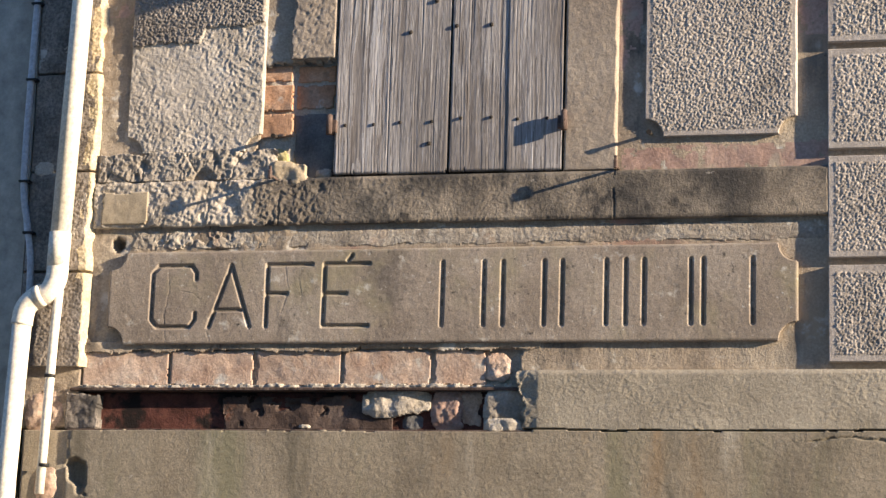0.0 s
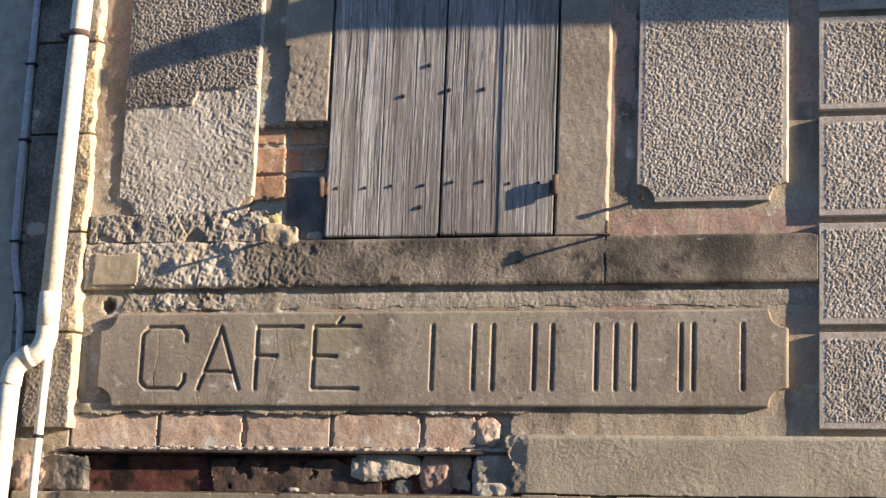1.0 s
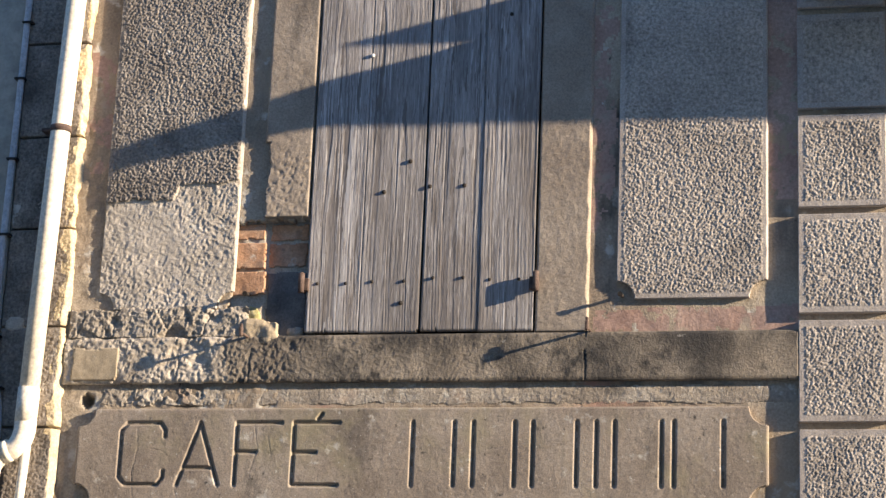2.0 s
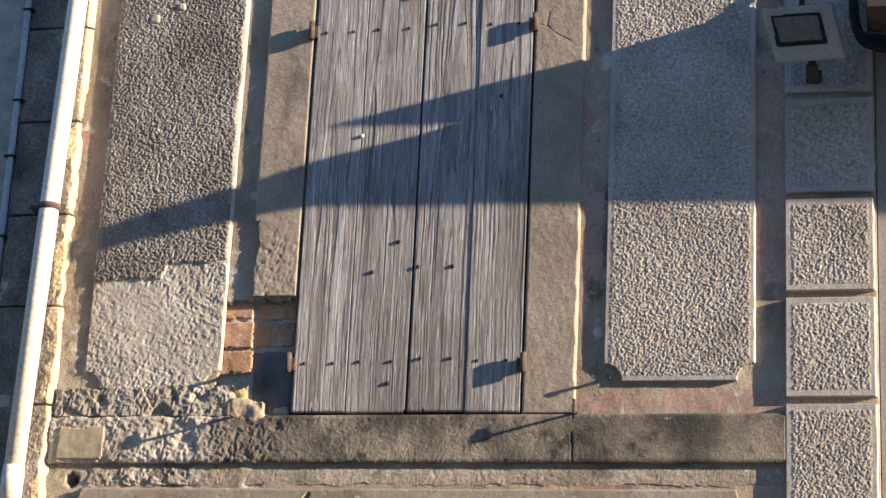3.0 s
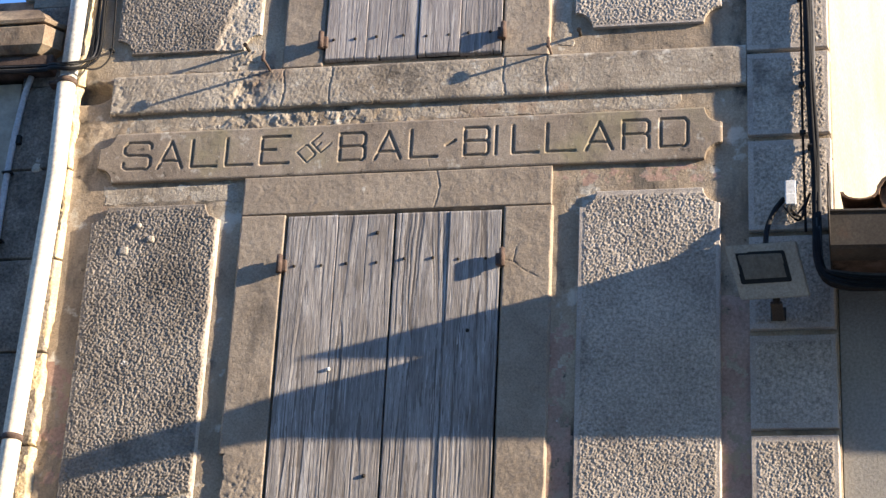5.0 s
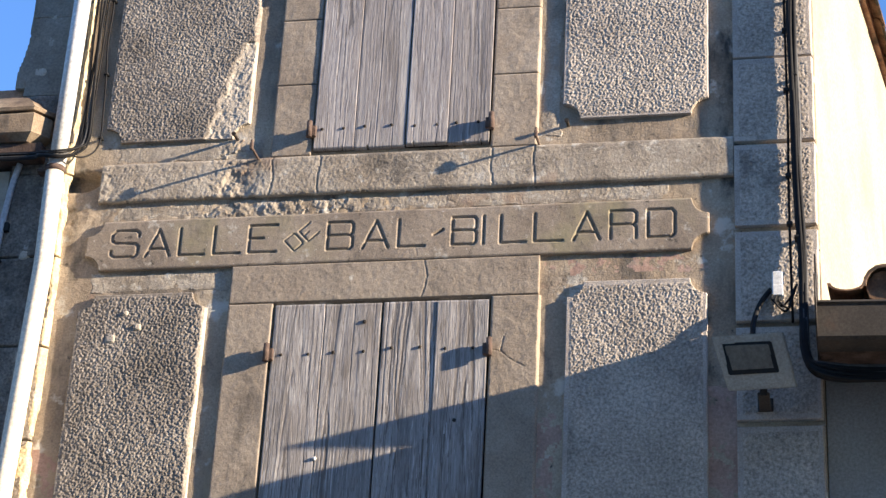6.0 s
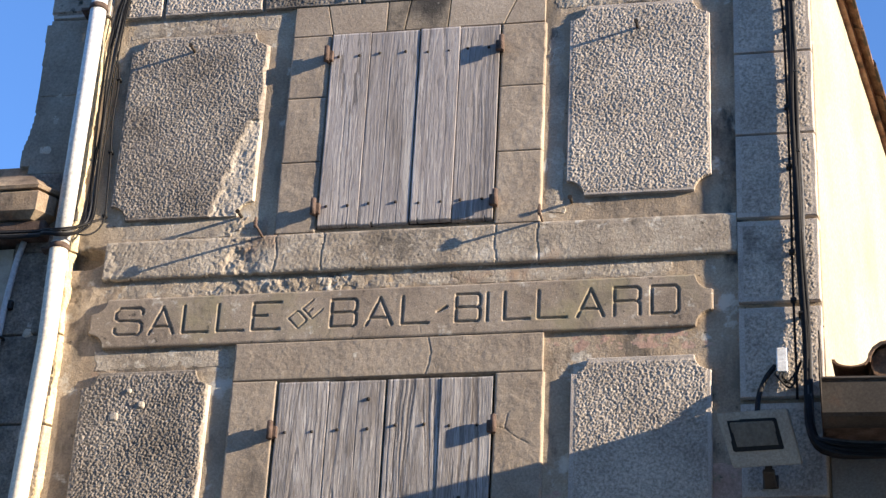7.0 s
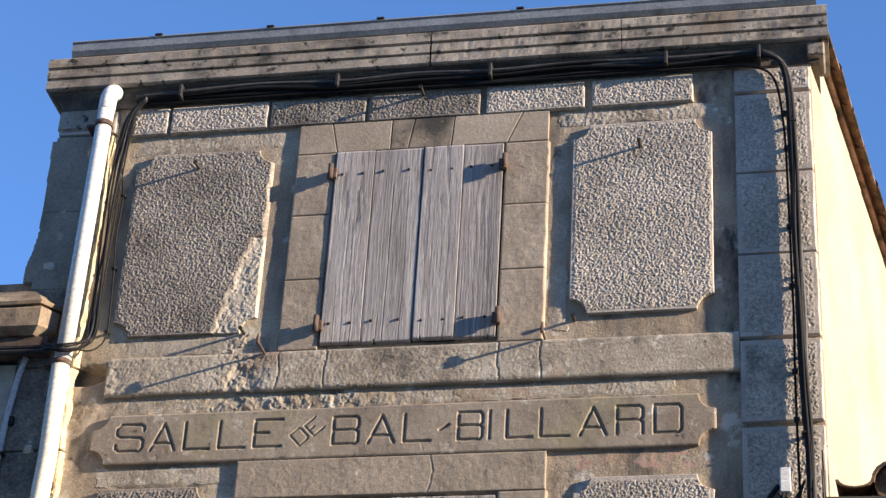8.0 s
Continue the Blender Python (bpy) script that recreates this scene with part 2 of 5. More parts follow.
m_cornice = material("cornice_stone", [(0.21, 0.18, 0.148), (0.31, 0.27, 0.225), (0.4, 0.354, 0.298)], 4.0, 0.93, 80, 0.6,
                     [(DARK, 5.0, 0.5, 0.7, (0.6, 1, 1)), ((0.2, 0.16, 0.12), 2.5, 0.5, 0.7, U1), ((0.04, 0.04, 0.034), 16.0, 0.56, 0.66, U1)])
m_sootshade = material("soot_and_shade_stone", [(0.07, 0.06, 0.05), (0.12, 0.104, 0.087), (0.18, 0.157, 0.13)], 5.0, 0.95, 80, 0.6, [(DARK, 4.0, 0.48, 0.66, (0.6, 1, 1))])
m_lampbody = material("grey_lamp_metal", [(0.35, 0.318, 0.265), (0.42, 0.384, 0.32)], 6.0, 0.45, 90, 0.05)
m_gutterdark = material("dark_zinc", [(0.045, 0.04, 0.036), (0.075, 0.067, 0.06)], 5.0, 0.95, 80, 0.1, [((0.085, 0.05, 0.034), 5.0, 0.55, 0.75, U1)])
m_lampglass = material("dusty_lamp_glass", [(0.13, 0.116, 0.093), (0.19, 0.17, 0.138)], 9.0, 0.3, 60, 0.02)
m_black = material("black_rubber", [(0.015, 0.015, 0.015), (0.025, 0.025, 0.025)], 9.0, 0.6, 60, 0.02)
m_white = material("white_plastic", [(0.7, 0.7, 0.68), (0.76, 0.76, 0.74)], 9.0, 0.4, 60, 0.02)
m_paving = material("pale_bounce_paving", [(0.3, 0.28, 0.25), (0.38, 0.355, 0.315)], 1.5, 0.9, 120, 0.3, [(DARK, 3.0, 0.6, 0.85, U1)])
m_palestreet = material("pale_bounce_street", [(0.21, 0.19, 0.16), (0.28, 0.255, 0.215)], 1.2, 0.9, 200, 0.4)
m_fill = material("dark_grey_fill", [(0.1, 0.098, 0.097), (0.15, 0.146, 0.143), (0.21, 0.204, 0.198)], 9.0, 0.95, 120, 0.4, [((0.25, 0.22, 0.18), 8.0, 0.62, 0.74, U1)])
m_lichen = material("lichened_stone", [(0.24, 0.21, 0.09), (0.36, 0.32, 0.15), (0.4, 0.36, 0.24)], 14.0, 0.95, 110, 0.5)
# Groove beds: grime plus the groove's inner shade, put into the colour.
m_groove = material("grime_and_shade_groove", [(0.14, 0.115, 0.085), (0.21, 0.175, 0.13)], 14.0, 0.95, 160, 0.3)


# ---- mesh helpers ----
def lattice(ix, iz, seed):
    h = (ix.astype(np.int64) * 374761393 + iz.astype(np.int64) * 668265263 + seed * 1274126177) & 0xFFFFFFFF
    h = ((h ^ (h >> 13)) * 1103515245) & 0xFFFFFFFF
    return ((h ^ (h >> 16)) & 0xFFFF) / 65535.0


def soft(x, z, size, seed):
    """Smooth value noise, 0 to 1, with cells of that size."""
    u, v = x / size, z / size
    i, j = np.floor(u), np.floor(v)
    a, b = u - i, v - j
    a, b = a * a * (3 - 2 * a), b * b * (3 - 2 * b)
    return ((lattice(i, j, seed) * (1 - a) + lattice(i + 1, j, seed) * a) * (1 - b)
            + (lattice(i, j + 1, seed) * (1 - a) + lattice(i + 1, j + 1, seed) * a) * b)


def rugged(x, z, size, seed, octaves=4):
    total = 0.0
    for k in range(octaves):
        c, s = math.cos(0.6 + 1.1 * k), math.sin(0.6 + 1.1 * k)  # turned layers, so that no grid shows
        total = total + soft(x * c - z * s + 7.3 * k, x * s + z * c, size / 2 ** k, seed + k) / 2 ** k
    return total / (2 - 2 ** (1 - octaves)) - 0.5


def crag(x, z, size, seed, octaves=3):
    """Broken, gritty stone: sharp creases between small facets, about -0.5 to 0.5."""
    total, weight = 0.0, 0.0
    for k in range(octaves):
        c, s = math.cos(0.4 + 1.3 * k), math.sin(0.4 + 1.3 * k)
        total = total + np.abs(2 * soft(x * c - z * s + 3.7 * k, x * s + z * c, size / 1.8 ** k, seed + k) - 1) / 1.5 ** k
        weight += 1 / 1.5 ** k
    return 0.45 - total / weight


def pebbles(x, z, size, seed):
    """Thrown roughcast: rounded lumps of uneven height, 0 to 1."""
    i, j = np.floor(x / size), np.floor(z / size)
    best = np.zeros_like(x)
    for di in (-1, 0, 1):
        for dj in (-1, 0, 1):
            cx = (i + di + lattice(i + di, j + dj, seed)) * size
            cz = (j + dj + lattice(i + di, j + dj, seed + 5)) * size
            r = size * (0.55 + 0.5 * lattice(i + di, j + dj, seed + 9))
            d = np.hypot(x - cx, z - cz) / r
            best = np.maximum(best, np.clip(1 - d * d, 0, 1) * (0.45 + 0.55 * lattice(i + di, j + dj, seed + 11)))
    return best


def relief(name, x0, x1, z0, z1, step, height, keep=None, deep=0.0, stepz=0.0, paint=None):
    """A slab whose front is a raised grid: height(x, z) is how far it stands out of the wall, keep(x, z) its outline, deep how far its edges run back."""
    nx, nz = max(2, round((x1 - x0) / step)), max(2, round((z1 - z0) / (stepz or step)))
    X, Z = np.meshgrid(np.linspace(x0, x1, nx + 1), np.linspace(z0, z1, nz + 1))
    H = height(X, Z) + 0 * X
    cx, cz = (X[:-1, :-1] + X[1:, 1:]) / 2, (Z[:-1, :-1] + Z[1:, 1:]) / 2
    K = np.ones_like(cx, dtype=bool) if keep is None else keep(cx, cz)
    ids = np.arange((nx + 1) * (nz + 1)).reshape(nz + 1, nx + 1)
    a, b, c, d = ids[:-1, :-1], ids[:-1, 1:], ids[1:, 1:], ids[1:, :-1]
    quads = [np.stack([a[K], b[K], c[K], d[K]], -1)]
    n = (nx + 1) * (nz + 1)
    pad = np.pad(K, 1)
    for near, p, q in ((pad[:-2, 1:-1], a, b), (pad[1:-1, 2:], b, c), (pad[2:, 1:-1], c, d), (pad[1:-1, :-2], d, a)):
        edge = K & ~near
        quads.append(np.stack([q[edge], p[edge], p[edge] + n, q[edge] + n], -1))
    co = np.concatenate([np.stack([X, -H, Z], -1).reshape(-1, 3), np.stack([X, 0 * X + deep, Z], -1).reshape(-1, 3)])
    quads = np.concatenate(quads)
    used, quads = np.unique(quads, return_inverse=True)
    quads, co = quads.reshape(-1, 4), co[used]
    me = bpy.data.meshes.new(name)
    me.vertices.add(len(co)), me.loops.add(quads.size), me.polygons.add(len(quads))
    me.vertices.foreach_set("co", co.astype(np.float32).ravel())
    me.loops.foreach_set("vertex_index", quads.astype(np.int32).ravel())
    me.polygons.foreach_set("loop_start", np.arange(0, quads.size, 4, dtype=np.int32))
    if paint is not None:
        mid = co[quads].mean(axis=1)
        me.polygons.foreach_set("material_index", paint(mid[:, 0], mid[:, 2]).astype(np.int32))
    me.update(calc_edges=True)
    return me


def part(name, shape, mat, parent=None, label=""):
    """Links a bmesh or a mesh, made in place, as one object under a thing or a part."""
    me = shape
    if isinstance(shape, bmesh.types.BMesh):
        bmesh.ops.recalc_face_normals(shape, faces=shape.faces)
        me = bpy.data.meshes.new(name)
        shape.to_mesh(me)
        shape.free()
    if not me.materials:
        for one in mat if isinstance(mat, tuple) else (mat,):
            me.materials.append(one)
    ob = new(name, me)
    if parent:
        ob.parent = parent
        ob.matrix_parent_inverse = Matrix.Translation(parent.location).inverted()
    return tagged(ob, label)


def thing(name, at, label, category, group="", kind=""):
    ob = new(name)
    ob.location = at
    ob.empty_display_size = 0.1
    return tagged(ob, label, category, group, kind)


def box(x0, x1, y0, y1, z0, z1, bevel=0.004, bm=None):
    bm = bm or bmesh.new()
    old = set(bm.verts)
    bmesh.ops.create_cube(bm, size=1, matrix=Matrix.LocRotScale(((x0 + x1) / 2, (y0 + y1) / 2, (z0 + z1) / 2), None, (x1 - x0, y1 - y0, z1 - z0)))
    if bevel:
        fresh = [e for e in bm.edges if e.verts[0] not in old]
        bmesh.ops.bevel(bm, geom=fresh, offset=bevel, segments=1, affect="EDGES")
    return bm


def tube(points, radius, sides=10, bm=None, smooth=True):
    """A round bar along points."""
    bm = bm or bmesh.new()
    pts = [Vector(p) for p in points]
    rings = []
    up = Vector((0.13, 0.97, 0.21)).normalized()
    for i, p in enumerate(pts):
        way = (pts[min(i + 1, len(pts) - 1)] - pts[max(i - 1, 0)]).normalized()
        side = way.cross(up)
        side = side.normalized() if side.length > 0.05 else way.orthogonal().normalized()
        other = way.cross(side)
        r = radius[i] if isinstance(radius, (list, tuple)) else radius
        rings.append([bm.verts.new(p + r * (math.cos(2 * math.pi * k / sides) * side + math.sin(2 * math.pi * k / sides) * other)) for k in range(sides)])
    for r0, r1 in zip(rings, rings[1:]):
        for k in range(sides):
            bm.faces.new((r0[k], r0[(k + 1) % sides], r1[(k + 1) % sides], r1[k])).smooth = smooth
    bm.faces.new(rings[0][::-1]), bm.faces.new(rings[-1])
    return bm


def extrude_x(profile, x0, x1, bm=None):
    """A moulding along x from its (y, z) outline."""
    bm = bm or bmesh.new()
    a = [bm.verts.new((x0, y, z)) for y, z in profile]
    b = [bm.verts.new((x1, y, z)) for y, z in profile]
    for i in range(len(profile)):
        j = (i + 1) % len(profile)
        bm.faces.new((a[i], a[j], b[j], b[i]))
    bm.faces.new(a[::-1]), bm.faces.new(b)
    return bm


def cells(x, z, size, seed):
    """Irregular stones: a random value for each, and how far a point lies from the nearest joint."""
    i, j = np.floor(x / size), np.floor(z / size)
    one, two, own = np.full_like(x, 9.0), np.full_like(x, 9.0), np.zeros_like(x)
    for di in (-1, 0, 1):
        for dj in (-1, 0, 1):
            cx = (i + di + lattice(i + di, j + dj, seed)) * size
            cz = (j + dj + lattice(i + di, j + dj, seed + 5)) * size
            d = np.hypot(x - cx, z - cz)
            own = np.where(d < one, lattice(i + di, j + dj, seed + 9), own)
            two = np.minimum(two, np.maximum(one, d))
            one = np.minimum(one, d)
    return own, two - one


def chunk(x0, x1, z0, z1, out, seed, deep=0.03, rough=0.022):
    """A broken lump of stone or mortar with a ragged outline."""
    cx, cz, w, h = (x0 + x1) / 2, (z0 + z1) / 2, (x1 - x0) / 2, (z1 - z0) / 2

    def size(x, z):
        u, v = (x - cx) / w, (z - cz) / h
        return (np.abs(u) ** 3.5 + np.abs(v) ** 3.5) ** (1 / 3.5) + 0.8 * rugged(x, z, 0.09, seed, 5)

    def height(x, z):
        return out + rough * rugged(x, z, 0.07, seed + 3, 5) - 0.02 * np.clip(size(x, z) - 0.6, 0, 0.5)
    return relief("lump", x0 - 0.01, x1 + 0.01, z0 - 0.01, z1 + 0.01, 0.0045, height, lambda x, z: size(x, z) < 1.0, deep)


def notched(x0, x1, z0, z1, r):
    """The outline of a panel with hollowed corners."""
    def keep(x, z):
        ok = np.ones_like(x, dtype=bool)
        for cx in (x0, x1):
            for cz in (z0, z1):
                ok &= np.hypot(x - cx, z - cz) > r
        return ok
    return keep


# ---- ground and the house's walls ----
# Street stays out of view; its pale colour warms the shade from below.
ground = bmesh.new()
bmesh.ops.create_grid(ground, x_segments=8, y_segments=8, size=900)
tagged(part("ground", ground, m_palestreet), "unseen street surface, made pale to bounce light", "ground", kind="structure")


# Unseen houses behind the camera, sized to cut the blue sky fill.
for k, (x0, x1, top) in enumerate([(-42, -20, 11.2), (-19.9, -6, 12.1), (-5.9, 7, 11.6), (7.1, 21, 12.4), (21.1, 44, 11.0)]):
    far = thing("house", ((x0 + x1) / 2, -14, 0), "unseen plain house added to block sky and bounce light", "house", "houses across the street")
    part("wall", box(x0, x1, -19, -10.6, -0.05, top, 0), m_bounce, far)
    part("roof", box(x0 - 0.2, x1 + 0.2, -19.2, -10.2, top, top + 0.2, 0.02), m_tile, far)


# Added out of view to throw warm light up at the front.
tagged(part("pavement", box(-42, 44, -1.7, -0.02, -0.05, 0.14, 0.01), m_paving), "unseen pale pavement with a kerb, added to bounce light", "pavement", kind="structure")


def ragged(z, seed, size=0.06, amount=0.03):
    return amount * rugged(z, 0 * z + 3.1, size, seed) * 2


def in_rect(x, z, x0, x1, z0, z1):
    return (x > x0) & (x < x1) & (z > z0) & (z < z1)


W1 = (-0.5, 0.5, 3.685, 5.695)   # lower window opening
W2 = (-0.386, 0.463, 6.475, 7.565)  # upper window opening


def wall_height(x, z):
    h = 0.006 * rugged(x, z, 0.5, 3) + 0.004 * rugged(x, z, 0.05, 21)
    broken = np.clip(rugged(x, z, 0.16, 55) * 4 - 0.1, 0, 1)
    band = ((z > 6.14) & (z < 6.25) & (x < 0.9)) | ((z > 3.38) & (z < 3.48) & (x < -0.6)) | ((x < -1.4) & (z < 4.7)) | ((z > 3.68) & (z < 3.84) & (x < -0.5))
    h = h + np.where(band, 0.01 * rugged(x, z, 0.03, 71, 4) - 0.006 * broken, 0.0)
    hole = np.hypot(x + 1.444, z - 3.412)
    wob = rugged(x, z, 0.05, 61, 4)
    pit = np.hypot((x + 1.51) / 0.105, (z - 6.375) / 0.062) + 0.5 * wob
    return h - np.where(hole < 0.026 + 0.014 * wob, 0.08, 0) - 0.075 * np.clip((1 - pit) / 0.25, 0, 1)


def wall_keep(x, z):
    bare = (x < 0.335 + ragged(z, 8)) & (x > -1.58) & (z < 2.952 + ragged(x, 9, 0.1, 0.018))
    jamb = (x > -0.84 + ragged(z, 12)) & (x < -0.5) & (z > 3.69) & (z < 4.2 + ragged(x, 14))
    low = (z < 2.62) | ((x > 0.3) & (z < 2.8))
    return ~(in_rect(x, z, *W1) | in_rect(x, z, *W2) | bare | jamb | low)


def wall_pink(x, z):
    """Where an older pink coat still shows."""
    wob, worn = 0.12 * rugged(x, z, 0.2, 58, 5), rugged(x, z, 0.05, 59, 4)
    strip = (x > 1.45) & (x < 1.58) & (np.abs(z - 4.75) < 0.5 + wob)
    under = (x > 0.74) & (x < 1.58) & (np.abs(z - 3.74 - 0.1 * wob) < 0.05 + 0.3 * wob)
    side = (x > -1.56) & (x < -1.42) & (np.abs(z - 4.75) < 0.3 + wob)
    beside = (x > 0.725) & (x < 0.8 + wob) & (np.abs(z - 4.62) < 0.5 + wob)
    over = (x > 0.72) & (x < 1.5) & (np.abs(z - 5.83) < 0.04 + 0.3 * wob)
    return (strip | under | beside) & (worn > -0.1) | (side | over) & (worn > 0.06)


wall_front = part("wall_front", relief("wall_front", -1.87, 1.945, 2.61, 8.06, 0.009, wall_height, wall_keep, 0.3, paint=wall_pink), (m_wall, m_pink))
tagged(wall_front, "stained old lime render of a narrow stone house front", "wall", kind="structure")
core = box(-1.86, 0.6, 0.075, 0.28, 2.5, 3.1, 0)
box(-0.95, -0.505, 0.05, 0.28, 3.6, 4.3, 0, core)
part("masonry_core", core, m_mortar, wall_front, "rough mortar core behind fallen render")
lower = part("wall_lower", box(-1.87, 1.945, -0.01, 0.3, -0.05, 1.95, 0), m_fascia)
tagged(lower, "plain plastered wall of the ground floor", "wall", kind="structure")


def shell_wall(name, a, b, z1, mat, label, thick=0.3, z0=-0.05):
    """A plain upright wall from a to b in the plan; its thickness lies to the left of that way."""
    (ax, ay), (bx, by) = a, b
    way = Vector((bx - ax, by - ay)).normalized()
    n = Vector((-way.y, way.x)) * thick
    bm = bmesh.new()
    foot = [(ax, ay), (bx, by), (bx + n.x, by + n.y), (ax + n.x, ay + n.y)]
    lo, hi = [bm.verts.new((*p, z0)) for p in foot], [bm.verts.new((*p, z1)) for p in foot]
    for i in range(4):
        j = (i + 1) % 4
        bm.faces.new((lo[i], lo[j], hi[j], hi[i]))
    bm.faces.new(lo[::-1]), bm.faces.new(hi)
    return tagged(part(name, bm, mat), label, "wall", kind="structure")


shell_wall("wall_east", (1.944, 0.004), (3.25, 8.7), 8.15, m_cream, "cream rendered side wall in full sun")
shell_wall("wall_north", (3.25, 8.7), (-1.87, 8.7), 8.02, m_cream, "plain cream back wall")
shell_wall("wall_west", (-1.87, 8.7), (-1.87, 0.31), 8.0, m_grey, "plain grey side wall")

# the plaster fascia over the ground floor, with its crack and the ledge
def crack_line(x):
    return 2.61 + 0.016 * rugged(x, 0 * x, 0.3, 44, 5) - 0.006 * np.clip(x - 1.6, 0, 1)


def fascia_height(x, z):
    chip = 0.05 + 0.07 * rugged(x, z, 0.06, 4, 5) - np.hypot((x + 1.548 - 0.25 * (2.42 - z)) * 1.25, (z - 2.41) * 0.55)
    seam = np.abs(x + 1.6 + 0.02 * rugged(z, 0 * z, 0.08, 7)) < 0.004
    flaw = np.abs(z - 2.59 + 0.12 * np.abs(x - 1.62) + 0.03 * rugged(x, z, 0.06, 6)) < 0.0035
    return 0.045 + 0.006 * rugged(x, z, 0.4, 31) + 0.0014 * rugged(x, z, 0.016, 33, 2) - 0.06 * np.clip(chip / 0.018, 0, 1) - 0.006 * (flaw & (x > 1.5)) - 0.008 * (seam & (z > 2.4)) - 0.012 * np.clip((-1.6 - x) / 0.01, 0, 1)


fascia = part("wall_fascia", relief("wall_fascia", -1.81, 2.6, 1.94, 2.625, 0.008, fascia_height, lambda x, z: (z < 2.604 + 0.7 * ragged(x, 64, 0.06, 0.006)) * (x < 0.4) | (x >= 0.4) * (z < crack_line(x) - 0.001), 0.3, stepz=0.0042), m_fascia)
tagged(fascia, "smooth stained plaster fascia over the ground floor", "wall", kind="structure")


def ledge_height(x, z):
    roll = np.clip((z - 2.835) / 0.02, 0, 1) ** 2
    crumb = np.clip((0.42 - x) / 0.1, 0, 1) * (0.02 + 0.04 * rugged(x, z, 0.05, 47))
    face = 0.044 + 0.007 * rugged(x, z, 0.3, 41) + 0.0022 * crag(x, z, 0.02, 43) * np.clip(0.8 + 3 * rugged(x, z, 0.2, 45), 0.2, 1.5) - 0.012 * roll - crumb
    return face


ledge = part("ledge", relief("ledge", 0.29, 2.6, 2.594, 2.857, 0.0046, ledge_height,
                             lambda x, z: (x > 0.35 + 0.12 * rugged(x, z, 0.09, 61, 5)) & (z > crack_line(x) + 0.0075 + 0.007 * rugged(x, 0 * x, 0.1, 42)), 0.08, stepz=0.003), m_ledge)
tagged(ledge, "grey plaster ledge with a crumbling end over a crack", "ledge", kind="structure")

# rusted steel lintel in the open slot, and the brick course above it
beam = thing("steel_lintel", (-0.8, 0.05, 2.6), "dark red rusted steel lintel beam in the open slot", "lintel")
part("web", relief("web", -1.62, 0.42, 2.61, 2.775, 0.012, lambda x, z: -0.042 + 0.008 * rugged(x, z, 0.12, 5), None, 0.074), m_rust, beam)
part("rust_scale", relief("rust_scale", -0.98, -0.2, 2.618, 2.772, 0.006, lambda x, z: -0.03 + 0.014 * rugged(x, z, 0.09, 6, 5) - 0.012 * (rugged(x, z, 0.1, 16, 5) > 0.14), lambda x, z: (x > -0.93 + ragged(z, 15, 0.05, 0.03)) & (z < 2.752 + 0.04 * rugged(x, 0 * x, 0.1, 18, 5) - 0.3 * np.clip(x + 0.42, 0, 1)), 0.03), m_rustscale, beam, "dark flaking rust scale")
part("upper_flange", box(-1.62, 0.34, -0.012, 0.07, 2.776, 2.79, 0.003), m_rustscale, beam)
part("lower_flange", box(-1.62, 0.4, -0.03, 0.07, 2.596, 2.612, 0.003), m_rustscale, beam)

BRICK = [(-1.572, -1.188), (-1.173, -0.809), (-0.795, -0.429), (-0.413, -0.042), (-0.024, 0.19)]


def brick(x0, x1, z0, z1, out, seed, parent=wall_front, mat=m_brick):
    """An old brick with chipped edges and a scaly face."""
    def keep(x, z):
        edge = np.minimum(np.minimum(x - x0, x1 - x), np.minimum(z - z0, z1 - z))
        return edge > 0.012 * np.clip(rugged(x, z, 0.03, seed + 2) * 2, 0, 1)

    def height(x, z):
        scale = 0.008 * np.clip(rugged(x, z, 0.12, seed + 4) * 5, 0, 1)
        return out + 0.0022 * rugged(x, z, 0.03, seed, 4) - 0.35 * scale
    return part("brick", relief("brick", x0, x1, z0, z1, 0.0055, height, keep, 0.076), mat, parent)


for k, (a, b) in enumerate(BRICK):
    brick(a, b, 2.8, 2.945, -0.006, 80 + k)
for k, (a, b, c, d, o) in enumerate([(-0.862, -0.69, 3.99, 4.102, -0.006), (-0.68, -0.51, 4.0, 4.105, -0.034), (-0.855, -0.685, 3.872, 3.975, -0.01), (-0.86, -0.7, 4.122, 4.19, -0.016), (-0.69, -0.51, 4.12, 4.19, -0.036)]):
    brick(a, b, c, d, o, 100 + k, mat=m_orange)
part("rubble_stone", relief("rubble_stone", -1.632, -1.482, 2.614, 2.768, 0.005, lambda x, z: 0.016 + 0.02 * rugged(x, z, 0.06, 113, 5) + 0.004 * crag(x, z, 0.02, 114), lambda x, z: (x < -1.492 + ragged(z, 115, 0.05, 0.016)) & (z < 2.76 + ragged(x, 116, 0.05, 0.012)), 0.07), m_quoin, wall_front)
part("mortar_bed", relief("mortar_bed", -1.58, 0.35, 2.776, 2.81, 0.005, lambda x, z: 0.006 + 0.022 * rugged(x, z, 0.025, 77, 5), lambda x, z: (z > 2.786 + ragged(x, 78, 0.03, 0.008)) & (z < 2.802 + ragged(x, 79, 0.04, 0.01)), 0.07), m_mortar, wall_front)
part("joint_mortar", relief("joint_mortar", -1.58, 0.36, 2.79, 2.97, 0.006, lambda x, z: -0.024 + 0.016 * rugged(x, z, 0.03, 73, 5), None, 0.074), m_mortar, wall_front)
part("joint_mortar", relief("joint_mortar", -0.86, -0.505, 3.69, 4.24, 0.006, lambda x, z: -0.022 - 0.02 * np.clip((x + 0.7) / 0.03, 0, 1) + 0.012 * rugged(x, z, 0.03, 74, 5), None, 0.05), m_mortar, wall_front)
